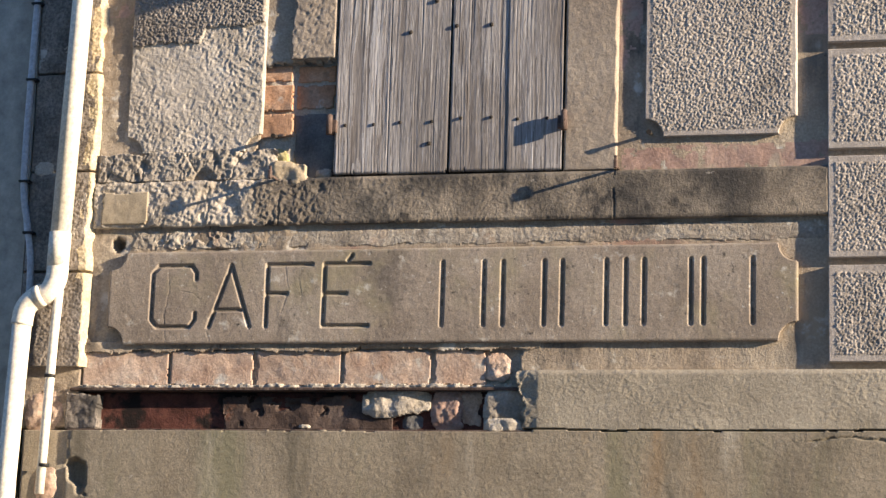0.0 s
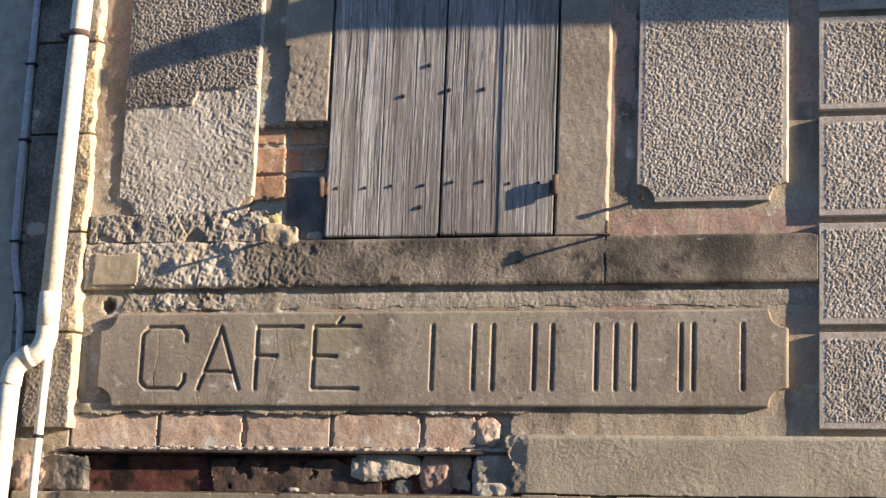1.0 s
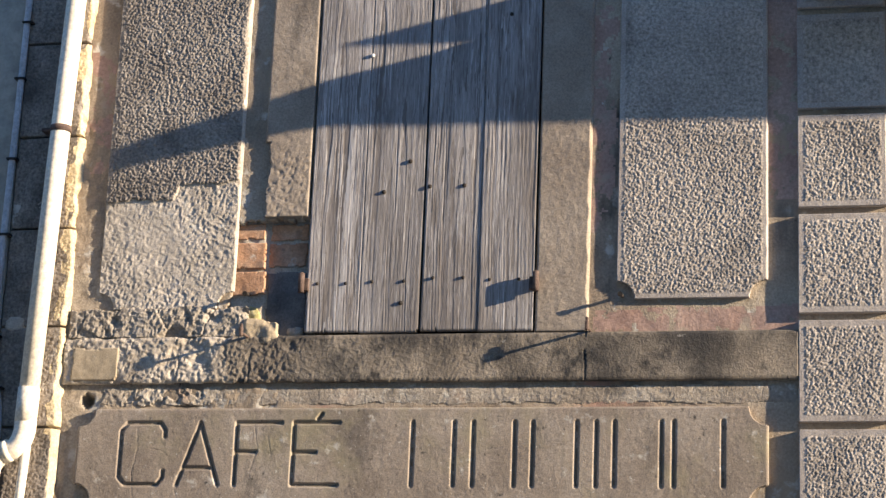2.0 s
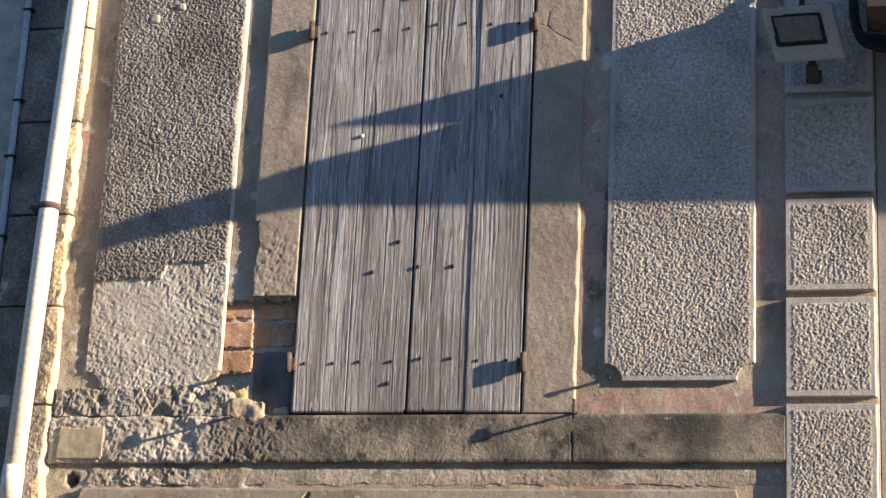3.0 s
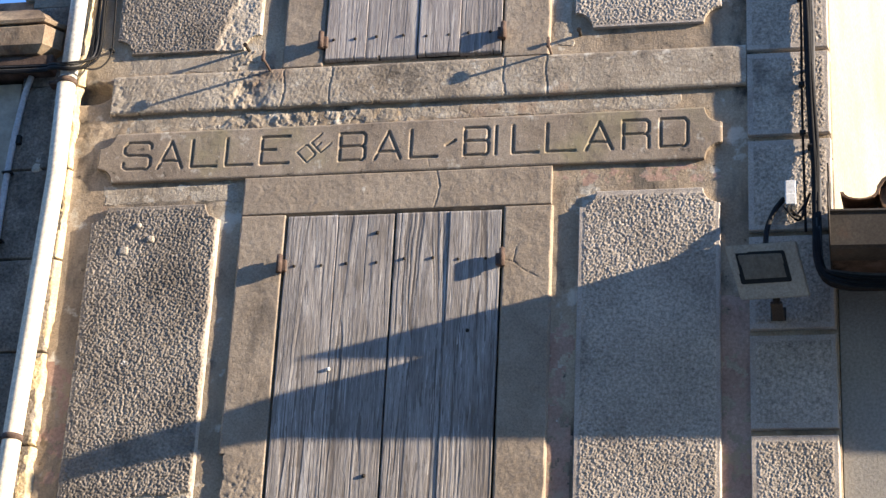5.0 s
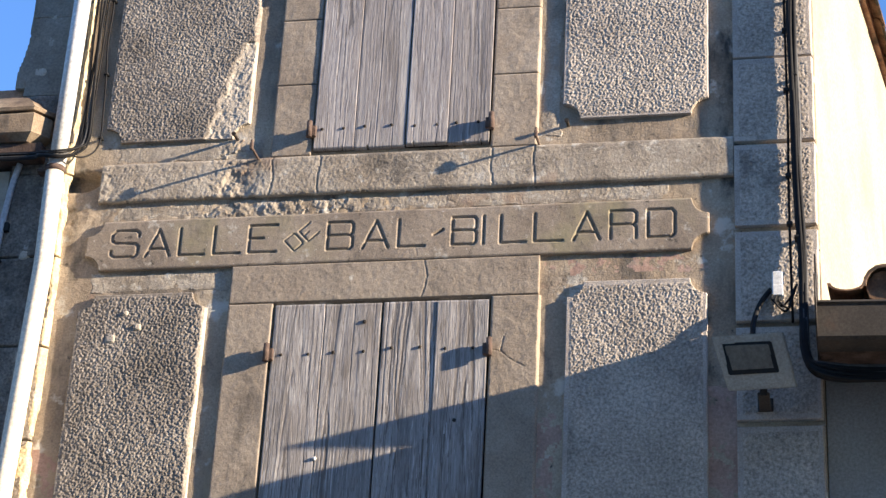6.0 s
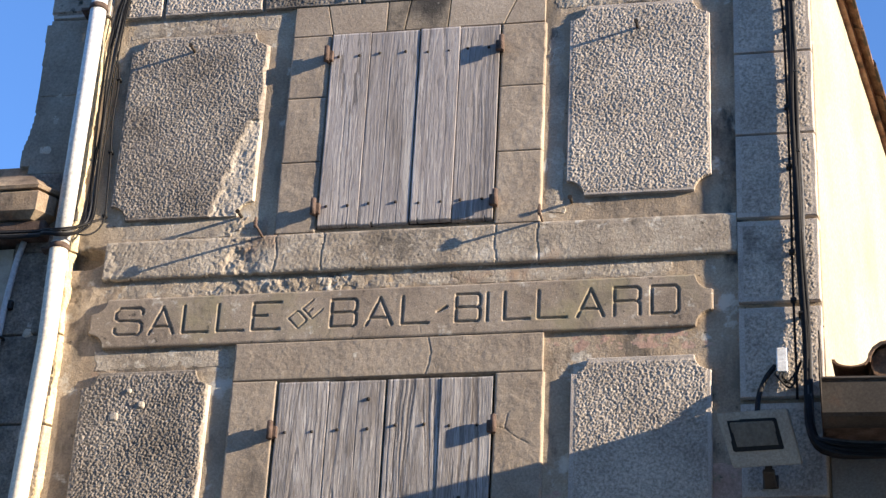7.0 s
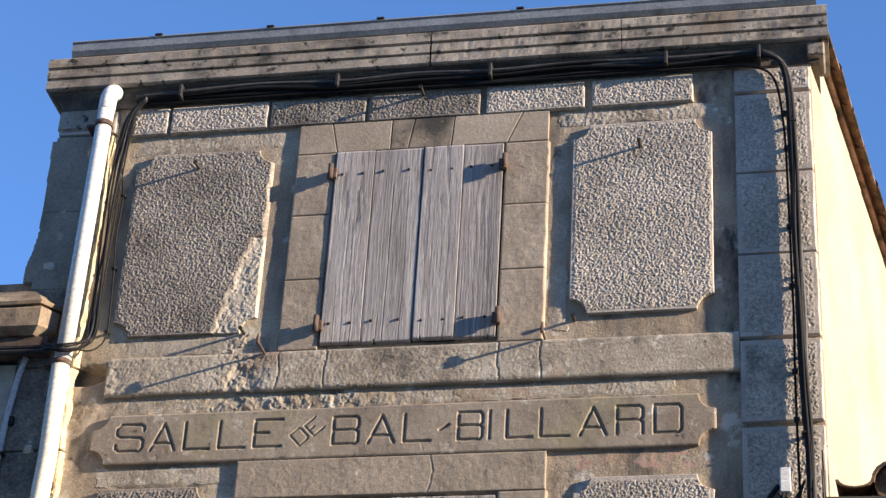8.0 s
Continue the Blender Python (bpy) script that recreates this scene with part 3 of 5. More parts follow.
part("render_edge", relief("render_edge", -1.575, 0.42, 2.915, 2.985, 0.004, lambda x, z: 0.004 + 0.006 * rugged(x, z, 0.04, 75, 5) + 0.004 * np.clip((2.95 - z) / 0.03, 0, 1),
                           lambda x, z: z > 2.948 + 0.05 * rugged(x, 0 * x, 0.13, 76, 5) + 0.015 * rugged(x, z, 0.02, 72), 0.02), m_wall, wall_front)

# rubble where the render has fallen
def rubble_height(x, z):
    own, joint = cells(x + 0.03 * rugged(x, z, 0.06, 91), z * 0.7 + 0.03 * rugged(x, z, 0.06, 92), 0.24, 93)
    fallen = np.clip(6 * rugged(x, z, 0.09, 96, 4) - 0.4, 0, 1)
    return 0.012 + 0.008 * own + 0.012 * crag(x, z, 0.024, 95) + 0.009 * rugged(x, z, 0.05, 94, 3) - 0.016 * fallen - 0.008 * np.clip(1 - joint / 0.006, 0, 1)


part("rubble_masonry", relief("rubble_masonry", -1.55, -0.68, 3.684, 3.822, 0.0038, rubble_height, lambda x, z: (z < 3.81 + ragged(x, 98, 0.08, 0.02)) & (x < -0.735 + ragged(z, 99, 0.06, 0.03)), 0.02), m_rubble, wall_front, "rough rubble masonry laid bare")
LUMPS = [((-0.8, -0.7, 3.72, 3.812, 0.0), m_lichen), ((-0.775, -0.595, 3.63, 3.752, 0.024), m_patch), ((-0.58, -0.51, 3.69, 3.73, -0.01), m_rubble), ((-0.6, -0.55, 2.62, 2.64, -0.02), m_mortar),
         ((-1.82, -1.66, 2.61, 2.79, 0.004), m_brick), ((-1.67, -1.63, 2.63, 2.76, -0.02), m_orange), ((-0.32, -0.05, 2.676, 2.785, -0.012), m_rubble), ((-0.16, -0.06, 2.615, 2.68, -0.036), m_fill),
         ((-0.035, 0.1, 2.615, 2.785, -0.022), m_pink), ((0.08, 0.17, 2.615, 2.782, -0.034), m_brick), ((0.175, 0.36, 2.612, 2.782, 0.008), m_rubble), ((0.2, 0.35, 2.605, 2.655, 0.03), m_mortar), ((0.18, 0.3, 2.815, 2.93, 0.0), m_brick)]
for k, (spot, stuff) in enumerate(LUMPS):
    part("rubble_stone", chunk(*spot, 300 + k, 0.07, 0.03), stuff, wall_front)


part("cement_fill", relief("cement_fill", -0.69, -0.503, 3.69, 4.0, 0.005, lambda x, z: -0.027 + 0.008 * rugged(x, z, 0.05, 88, 5), lambda x, z: (x > -0.675 + ragged(z, 86, 0.07, 0.012)) & (z < 3.975 + ragged(x, 87, 0.06, 0.012)), 0.05), m_fill, wall_front, "dark grey fill beside the bricks")
# later coats of coarse render along the bands and beside the corner
def coat(x0, x1, z0, z1, out, seed, frayed=0.012, grit=0.003, broken=None):
    """A thin coat with frayed edges; broken (middle, reach) is where it crumbles away."""
    def keep(x, z):
        edge = np.minimum(np.minimum(x - x0, x1 - x) * 0.6, np.minimum(z - z0, z1 - z))
        return edge > frayed * np.clip(0.35 + 3 * rugged(x, z, 0.07, seed + 2, 5), 0, 1.6)

    def height(x, z):
        edge = np.minimum(np.minimum(x - x0, x1 - x) * 0.3, np.minimum(z - z0, z1 - z))
        h = out - (out + 0.001) * np.clip(1 - edge / 0.025, 0, 1) + grit * crag(x, z, 0.02, seed) * np.clip(0.8 + 2 * rugged(x, z, 0.2, seed + 4), 0.3, 1.4) + 0.004 * rugged(x, z, 0.08, seed + 3, 4)
        if broken:
            near = np.exp(-((x - broken[0]) / broken[1]) ** 2)
            h = h + near * (0.012 * crag(x, z, 0.03, seed + 6) + 0.014 * rugged(x, z, 0.06, seed + 7, 4) - 0.008 * (rugged(x, z, 0.07, seed + 8, 4) > 0.08))
        return h
    part("render_coat", relief("render_coat", x0, x1, z0, z1, 0.0042, height, keep, 0.004), m_coat, wall_front)


coat(-1.4, 1.57, 3.384, 3.47, 0.002, 960, broken=(-1.15, 0.3))
coat(-1.38, 1.3, 6.146, 6.236, 0.002, 965, broken=(-0.5, 0.4))
coat(-1.4, -0.73, 5.772, 5.882, 0.002, 970, grit=0.0015)
coat(0.69, 0.795, 6.5, 7.55, 0.003, 975)
coat(0.72, 1.5, 7.645, 7.742, 0.004, 985, grit=0.006)
coat(-1.44, -0.6, 7.625, 7.742, 0.003, 990, grit=0.004)
coat(-1.38, -0.62, 6.455, 6.565, 0.002, 980, grit=0.002, broken=(-0.72, 0.12))


# ---- quoins, panels, jambs ----
JOINTS = [2.872, 3.29, 3.735, 4.18, 4.605, 5.05, 5.51, 5.972, 6.41, 6.85, 7.3, 7.757]


def rough_block(name, x0, x1, z0, z1, out, amp, size, seed, rim=0.016, keep=None, step=0.0034, worn=None, wavy=0.0, paint=None, fillet=0.004):
    def height(x, z):
        edge = np.minimum(np.minimum(x - x0, x1 - x), np.minimum(z - z0, z1 - z))
        inside = np.clip((edge - rim) / 0.006, 0, 1)
        h = out + wavy * rugged(x, z, 0.3, seed + 3) + inside * amp * (pebbles(x, z, size, seed) - 0.25 + 0.5 * rugged(x, z, size, seed + 1)) + 0.0012 * rugged(x, z, 0.02, seed + 2)
        h = h if worn is None else worn(x, z, h)
        return np.minimum(h, 0.001 + (x1 - x) * out / (fillet * (0.6 + 1.2 * soft(z, 0 * z, 0.06, seed))))
    if paint is None and rim > 0.01:
        def paint(x, z):
            return np.minimum(np.minimum(x - x0, x1 - x), np.minimum(z - z0, z1 - z)) < rim + 0.006 * rugged(x, z, 0.03, seed + 8)
    return relief(name, x0, x1, z0, z1, step, height, keep, 0.004, 0.0, paint)


for k, (a, b) in enumerate(zip(JOINTS, JOINTS[1:])):
    part("quoin", rough_block("quoin", 1.577, 1.938, a + (0.016 if a < 6.2 else 0.006), b - (0.016 if a < 6.2 else 0.006), 0.026, 0.0052 if a < 6 else 0.004, 0.0082, 400 + k, 0.024, step=0.0034 if a < 5 else 0.004), (m_rough, m_rim), wall_front)
    gap, top = (0.006, False) if a < 6.8 else (0.001, True)
    part("quoin", rough_block("quoin", -1.862, -1.556, a + gap, b - gap, 0.03, 0.002 if top else 0.0045, 0.0105, 440 + k, 0.004, step=0.004, wavy=0.03, fillet=0.02, keep=lambda x, z: (x < -1.556 - np.clip(ragged(z, 36, 0.12, 0.03), 0, 1)), paint=lambda x, z: x > -1.583 - 0.7 * ragged(z, 38, 0.09, 0.03) - 0.03 * (rugged(x, z, 0.1, 39) > 0.1)), (m_plain if top else m_quoin, m_litlime), wall_front, "dark worn roughcast corner block")
part("quoin", rough_block("quoin", 1.577, 1.938, 7.775, 7.9, 0.026, 0.005, 0.0115, 470), (m_rough, m_rim), wall_front)
part("quoin", rough_block("quoin", -1.862, -1.556, 7.775, 7.9, 0.026, 0.005, 0.0115, 471), (m_roughdark, m_rim), wall_front, "dark worn roughcast corner block")


def scar(x, z, h):
    """The lower left panel: roughcast fallen away below a ragged line, bare plaster left."""
    line = 4.3 + 0.08 * np.clip((x + 1.12) / 0.03, 0, 1) + 2.2 * ragged(x, 17, 0.12, 0.02)
    crust = np.clip(0.8 + 1.6 * rugged(x, z, 0.3, 27), 0.45, 1)
    bare = 0.012 + crust * (0.007 * crag(x, z, 0.02, 19) + 0.005 * rugged(x, z, 0.016, 20, 3)) + 0.006 * rugged(x, z, 0.14, 29)
    return np.where(z > line, h, bare)


# The pale plaster also runs up the right edge, as painted sunlight.
part("panel", rough_block("panel", -1.43, -0.815, 3.81, 5.76, 0.02, 0.0066, 0.0092, 500, 0.012, notched(-1.43, -0.815, 3.81, 5.76, 0.075), worn=scar, fillet=0.014, paint=lambda x, z: (x > -0.824 - 0.4 * ragged(z, 18, 0.08, 0.02)) | (z < 4.3 + 0.08 * np.clip((x + 1.12) / 0.03, 0, 1) + 2.2 * ragged(x, 17, 0.12, 0.02))), (m_roughdark, m_plaster), wall_front,
     "roughcast panel, its lower third fallen to bare plaster")
part("panel", rough_block("panel", 0.837, 1.455, 3.822, 5.745, 0.02, 0.0053, 0.0078, 501, 0.02, notched(0.837, 1.455, 3.822, 5.745, 0.075)), (m_rough, m_rim), wall_front)


def flake_line(x, z):
    return np.clip((x + 0.79 + 0.25 * (7.05 - z) + 0.6 * ragged(z, 23, 0.2, 0.1) + 0.06 * rugged(x, z, 0.06, 24, 4)) / 0.03, 0, 1) * (z < 7.1)


def flaked(x, z, h):
    near = flake_line(x, z)
    return h * (1 - near) + near * (0.012 + 0.007 * crag(x, z, 0.022, 37) + 0.006 * rugged(x, z, 0.05, 38, 3))


part("panel", rough_block("panel", -1.413, -0.7, 6.568, 7.615, 0.02, 0.0056, 0.0079, 502, 0.008, step=0.0033, keep= notched(-1.413, -0.7, 6.568, 7.615, 0.08), fillet=0.014, worn=flaked, paint=lambda x, z: flake_line(x, z) > 0.5), (m_roughdark, m_plaster), wall_front)
part("panel", rough_block("panel", 0.797, 1.467, 6.58, 7.636, 0.02, 0.0056, 0.0082, 503, 0.012, step=0.0035, keep= notched(0.797, 1.467, 6.58, 7.636, 0.08)), (m_rough, m_rim), wall_front)
for k, (a, b) in enumerate([(-1.47, -1.28), (-1.265, -0.757), (-0.742, -0.25), (-0.232, 0.33), (0.36, 0.85), (0.885, 1.378)]):
    part("frieze_block", rough_block("frieze_block", a, b, 7.748, 7.9, 0.024, 0.0055, 0.009, 510 + k, 0.006, wavy=0.006), m_roughdark if k in (2, 3) else m_rough, wall_front)


def dressed(name, x0, x1, z0, z1, out, mat, parent, seed, amp=0.003, keep=None, step=0.006, deep=0.3, label="", fillet=0.0, cracks=()):
    """A dressed stone or plaster band, softly uneven, with a blunt arris."""
    def height(x, z):
        edge = np.minimum(np.minimum(x - x0, x1 - x), np.minimum(z - z0, z1 - z))
        h = out + amp * rugged(x, z, 0.25, seed) + amp * rugged(x, z, 0.03, seed + 1, 5) + 0.007 * crag(x, z, 0.018, seed + 2) * np.clip((4.6 - z) / 0.15, 0, 1) * (x < -0.45) * (z > 4) - 0.0015 * np.clip(1 - edge / 0.006, 0, 1)
        for (ax, az), (bx, bz) in cracks:
            t = np.clip(((x - ax) * (bx - ax) + (z - az) * (bz - az)) / ((bx - ax) ** 2 + (bz - az) ** 2), 0, 1)
            h = h - 0.0028 * (np.hypot(x - ax - t * (bx - ax) + 0.01 * rugged(x, z, 0.03, seed + 5), z - az - t * (bz - az)) < 0.0024)
        return h if not fillet else np.minimum(h, (x1 - x) * out / (fillet * (0.6 + 1.2 * soft(z, 0 * z, 0.05, seed))))
    return part(name, relief(name, x0, x1, z0, z1, step, height, keep, deep), mat, parent, label)


def light_stop(parent, x0, x1, z0, z1):
    """An added, unseen dark board that keeps sky light out of the shutter gaps."""
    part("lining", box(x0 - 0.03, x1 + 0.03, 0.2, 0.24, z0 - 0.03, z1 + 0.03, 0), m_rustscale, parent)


window_1 = tagged(thing("window_1", (0, 0, 3.68), "shuttered window in a grey stone surround", "window"), kind="structure")
dressed("jamb", -0.712, -0.503, 4.205, 5.69, 0.019, m_jamb, window_1, 600, keep=lambda x, z: (x > -0.712 + np.clip(0.02 - 0.5 * ragged(z, 33), 0, 0.05) * (z < 4.55)) & (z > 4.21 + ragged(x, 34, 0.08, 0.01)))
dressed("jamb", 0.503, 0.722, 3.69, 5.69, 0.019, m_jamb, window_1, 602, deep=0.25, fillet=0.007, step=0.0034, cracks=[((0.515, 5.43), (0.553, 5.42)), ((0.553, 5.42), (0.56, 5.49)), ((0.553, 5.42), (0.59, 5.385)), ((0.59, 5.385), (0.66, 5.345))])
light_stop(window_1, *W1)
dressed("lintel", -0.712, 0.712, 5.697, 5.883, 0.019, m_jamb, window_1, 604, deep=0.25, step=0.0036, cracks=[((0.184, 5.883), (0.203, 5.8)), ((0.203, 5.8), (0.183, 5.7))])
window_2 = tagged(thing("window_2", (0, 0, 6.46), "smaller shuttered window in a jointed stone surround", "window"), kind="structure")
light_stop(window_2, *W2)
zs = [6.452, 6.84, 7.205, 7.566]
for k in range(3):
    dressed("jamb", 0.466, 0.684, zs[k] + 0.002, zs[k + 1] - 0.003, 0.019 + 0.001 * (k % 2), m_jamb, window_2, 610 + k, deep=0.25, fillet=0.006, step=0.005)
    dressed("jamb", -0.583, -0.389, zs[k] + 0.002, zs[k + 1] - 0.003, 0.019, m_jamb, window_2, 615 + k, deep=0.25)


def voussoir(a, b, c, d, z0, z1, mat, out=0.019):
    """A wedge of the flat arch: bottom from a to b, top from c to d."""
    bm = bmesh.new()
    q = [(a, z0), (b, z0), (d, z1), (c, z1)]
    f, r = [bm.verts.new((x, -out, z)) for x, z in q], [bm.verts.new((x, 0.25, z)) for x, z in q]
    bm.faces.new(f), bm.faces.new(r[::-1])
    for i in range(4):
        j = (i + 1) % 4
        bm.faces.new((f[j], f[i], r[i], r[j]))
    bmesh.ops.bevel(bm, geom=list(bm.edges), offset=0.002, segments=1, affect="EDGES")
    return part("voussoir", bm, mat, window_2)


g = 0.003
for a, b, c, d in [(-0.583, -0.38, -0.583, -0.415), (-0.38, -0.112, -0.415, -0.11), (-0.112, -0.022, -0.11, 0.004), (-0.022, 0.194, 0.004, 0.205), (0.194, 0.474, 0.205, 0.545), (0.474, 0.677, 0.545, 0.677)]:
    voussoir(a + g, b - g, c + g, d - g, 7.569, 7.742, m_sill if -0.12 < a < 0.0 else m_jamb)


def sill_height(x0, x1, z0, z1, out, seed, eaten, joints, broken):
    def height(x, z):
        worn = np.maximum(np.clip((eaten - x) / 0.25, 0, 1), np.exp(-((x - broken) / 0.11) ** 2))
        edge = np.minimum(z1 - z, z - z0)
        h = out + 0.004 * rugged(x, z, 0.25, seed) + 0.003 * crag(x, z, 0.018, seed + 1) * np.clip(1.2 - 0.6 * x, 0.4, 1.4) + worn * (0.009 * crag(x, z, 0.022, seed + 2) + 0.006 * rugged(x, z, 0.06, seed + 7, 3) - 0.012 * np.clip(5 * rugged(x, z, 0.1, seed + 5, 4) - 0.3, 0, 1) - 0.003)
        crack = np.minimum.reduce([np.abs(x - q - 0.03 * rugged(z, 0 * z + q, 0.08, seed)) for q in joints])
        return h - 0.006 * np.clip(1 - edge / 0.012, 0, 1) - 0.005 * (crack < 0.0024) * (soft(z, 0 * z, 0.07, seed + 8) > 0.25)
    return height


sill = relief("sill", -1.56, 1.574, 3.481, 3.683, 0.0045, sill_height(-1.56, 1.574, 3.481, 3.683, 0.026, 620, -0.45, (-1.047, -0.718, 0.718), -0.62), lambda x, z: z > 3.481 + np.clip(ragged(x, 66, 0.1, 0.012), 0, 1) * (x < 0.3), 0.0, paint=lambda x, z: x < -0.78 + 0.5 * rugged(x, z, 0.2, 625, 5))
part("sill", sill, (m_sill, m_rubble), window_1, "blackened stone sill band, eaten away at one end")
sill = relief("sill", -1.405, 1.574, 6.246, 6.448, 0.0048, sill_height(-1.405, 1.574, 6.246, 6.448, 0.026, 630, -1.25, (-0.568, -0.34, 0.473, 0.671), -0.76), lambda x, z: z > 6.246 + np.clip(ragged(x, 67, 0.1, 0.016), 0, 1) * (x < -0.1), 0.0)
part("sill", sill, m_coat, window_2, "grey stone sill band with crumbled patches")
dressed("mortar_patch", -1.525, -1.305, 3.495, 3.642, 0.028, m_patch, wall_front, 640, deep=0.0, keep=lambda x, z: (x > -1.517 + ragged(z, 641, 0.06, 0.006)) & (x < -1.313 + ragged(z, 642, 0.06, 0.006)) & (z < 3.635 + ragged(x, 643, 0.07, 0.006)))


# Solid black block; its colour paints the dark inside of a hole.
part("putlog_hole", box(-1.862, -1.826, -0.05, -0.01, 6.105, 6.15, 0.002), m_black, wall_front, "small black block standing in for a square hole")
for k, (a, c, w, h) in enumerate([(-1.79, 7.28, 0.05, 0.09), (-1.785, 7.12, 0.045, 0.08), (-1.83, 6.96, 0.07, 0.05), (-1.76, 5.95, 0.05, 0.06), (-1.8, 5.42, 0.09, 0.03), (-1.82, 4.9, 0.07, 0.05), (-1.78, 4.27, 0.09, 0.05), (-1.84, 3.72, 0.08, 0.06), (-1.79, 3.33, 0.1, 0.06), (-1.285, 5.515, 0.05, 0.045), (-1.15, 5.575, 0.036, 0.034), (-1.21, 5.65, 0.026, 0.026)]):
    part("plaster_flake", chunk(a, a + w, c, c + h, 0.03, 900 + k, 0.0, 0.012), m_plaster, wall_front)


part("corner_coat", relief("corner_coat", -1.925, -1.8, 6.9, 7.74, 0.006, lambda x, z: 0.026 + 0.012 * rugged(x, z, 0.1, 981, 5), lambda x, z: (x > -1.888 + 0.05 * rugged(0 * z, z, 0.35, 982, 5) - 0.02 * np.clip((7.2 - z) / 0.2, 0, 1)) & (x < -1.815 + 0.03 * rugged(x, z, 0.09, 983)), 0.2), m_plain, wall_front, "lumpy grey-brown corner render")


# ---- carved plaques ----
STROKES = {
    "C": [[(1, .78), (1, .88), (.88, 1), (.14, 1), (0, .88), (0, .12), (.14, 0), (.88, 0), (1, .12), (1, .22)]],
    "A": [[(0, 0), (.5, 1), (1, 0)], [(.2, .27), (.8, .27)]],
    "F": [[(0, 0), (0, 1), (1, 1)], [(0, .53), (.45, .53)]],
    "E": [[(1, 1), (0, 1), (0, 0), (1, 0)], [(0, .52), (.5, .52)]],
    "S": [[(1, .78), (1, .9), (.88, 1), (.14, 1), (0, .88), (0, .64), (.12, .54), (.88, .5), (1, .4), (1, .12), (.88, 0), (.14, 0), (0, .12), (0, .24)]],
    "L": [[(0, 1), (0, 0), (1, 0)]],
    "B": [[(0, 0), (0, 1), (.9, 1), (1, .9), (1, .62), (.9, .52), (0, .52)], [(.9, .52), (1, .42), (1, .1), (.9, 0), (0, 0)]],
    "I": [[(.5, 0), (.5, 1)]],
    "R": [[(0, 0), (0, 1), (.88, 1), (1, .9), (1, .6), (.88, .5), (0, .5)], [(.88, .5), (1, .38), (1, 0)]],
    "D": [[(0, 0), (0, 1), (.88, 1), (1, .88), (1, .12), (.88, 0), (0, 0)]],
    "-": [[(0, .2), (1, .8)]],
    "bars": [[(0, 0), (0, 1)], [(1, 0), (1, 1)]],
}


def letter_lines(sign, x0, x1, z0, z1, turn=0.0):
    c, s = math.cos(turn), math.sin(turn)
    lines = []
    for line in STROKES[sign]:
        row = []
        for u, v in line:
            x, z = (x1 - x0) * u, (z1 - z0) * v
            row.append((x0 + x * c - z * s, z0 + x * s + z * c))
        lines.append(row)
    return lines


def plaque(name, label, x0, x1, z0, z1, out, letters, cut, depth, cracks, seed, bed, slim=0):
    """A cement plaque with hollowed corners; its letters are cut into the face as grooves, their bed coloured dark for
    dirt and shade.
    """
    widths = [cut if k < len(letters) - slim else 0.6 * cut for k in range(len(letters))]  # the last ones may be cut finer
    segments = [(a, b, w) for lines, w in zip(letters, widths) for line in lines for a, b in zip(line, line[1:])]
    flaws = [(a, b, cut) for line in cracks for a, b in zip(line, line[1:])]

    def away(x, z, pairs):
        best = np.full_like(x, 9.0)
        for (ax, az), (bx, bz), w in pairs:
            dx, dz = bx - ax, bz - az
            t = np.clip(((x - ax) * dx + (z - az) * dz) / (dx * dx + dz * dz), 0, 1)
            best = np.minimum(best, np.hypot(x - ax - t * dx, z - az - t * dz) + cut - w)
        return best

    def height(x, z):
        wob = 0.0016 * rugged(x, z, 0.03, seed + 4)
        groove = np.clip((cut - away(x, z, segments) + wob) / (0.55 * cut), 0, 1)
        line = np.clip(1 - away(x + 0.006 * rugged(x, z, 0.03, seed + 6), z + 0.006 * rugged(x, z, 0.03, seed + 7), flaws) / 0.0026, 0, 1)
        edge = np.minimum(np.minimum(x - x0, x1 - x), np.minimum(z - z0, z1 - z))
        return out + 0.003 * rugged(x, z, 0.35, seed) + 0.0014 * rugged(x, z, 0.02, seed + 1) - depth * groove - 0.0016 * line - 0.004 * np.clip(1 - edge / 0.008, 0, 1)

    sign = tagged(part(name, relief(name, x0, x1, z0, z1, 0.0033, height, notched(x0, x1, z0, z1, 0.078), 0.0), m_cement), label, "sign")
    y = -(out - depth + 0.0005)
    for lines, w in zip(letters, widths):
        first = None
        for line in lines:
            p = [Vector(q) for q in line]
            bm, pairs = bmesh.new(), []
            for k, q in enumerate(p):
                a = (q - p[k - 1]).normalized() if k else (p[1] - q).normalized()
                c = (p[k + 1] - q).normalized() if k + 1 < len(p) else a
                n = Vector((-(a + c).y, (a + c).x)).normalized() * w * 0.42
                pairs.append([bm.verts.new((q.x - n.x, y, q.y - n.y)), bm.verts.new((q.x + n.x, y, q.y + n.y))])
            for (a, b), (c, d) in zip(pairs, pairs[1:]):
                bm.faces.new((a, c, d, b))
            made = part("stroke" if first else "letter", bm, bed, first or sign)
            first = first or made
    return sign


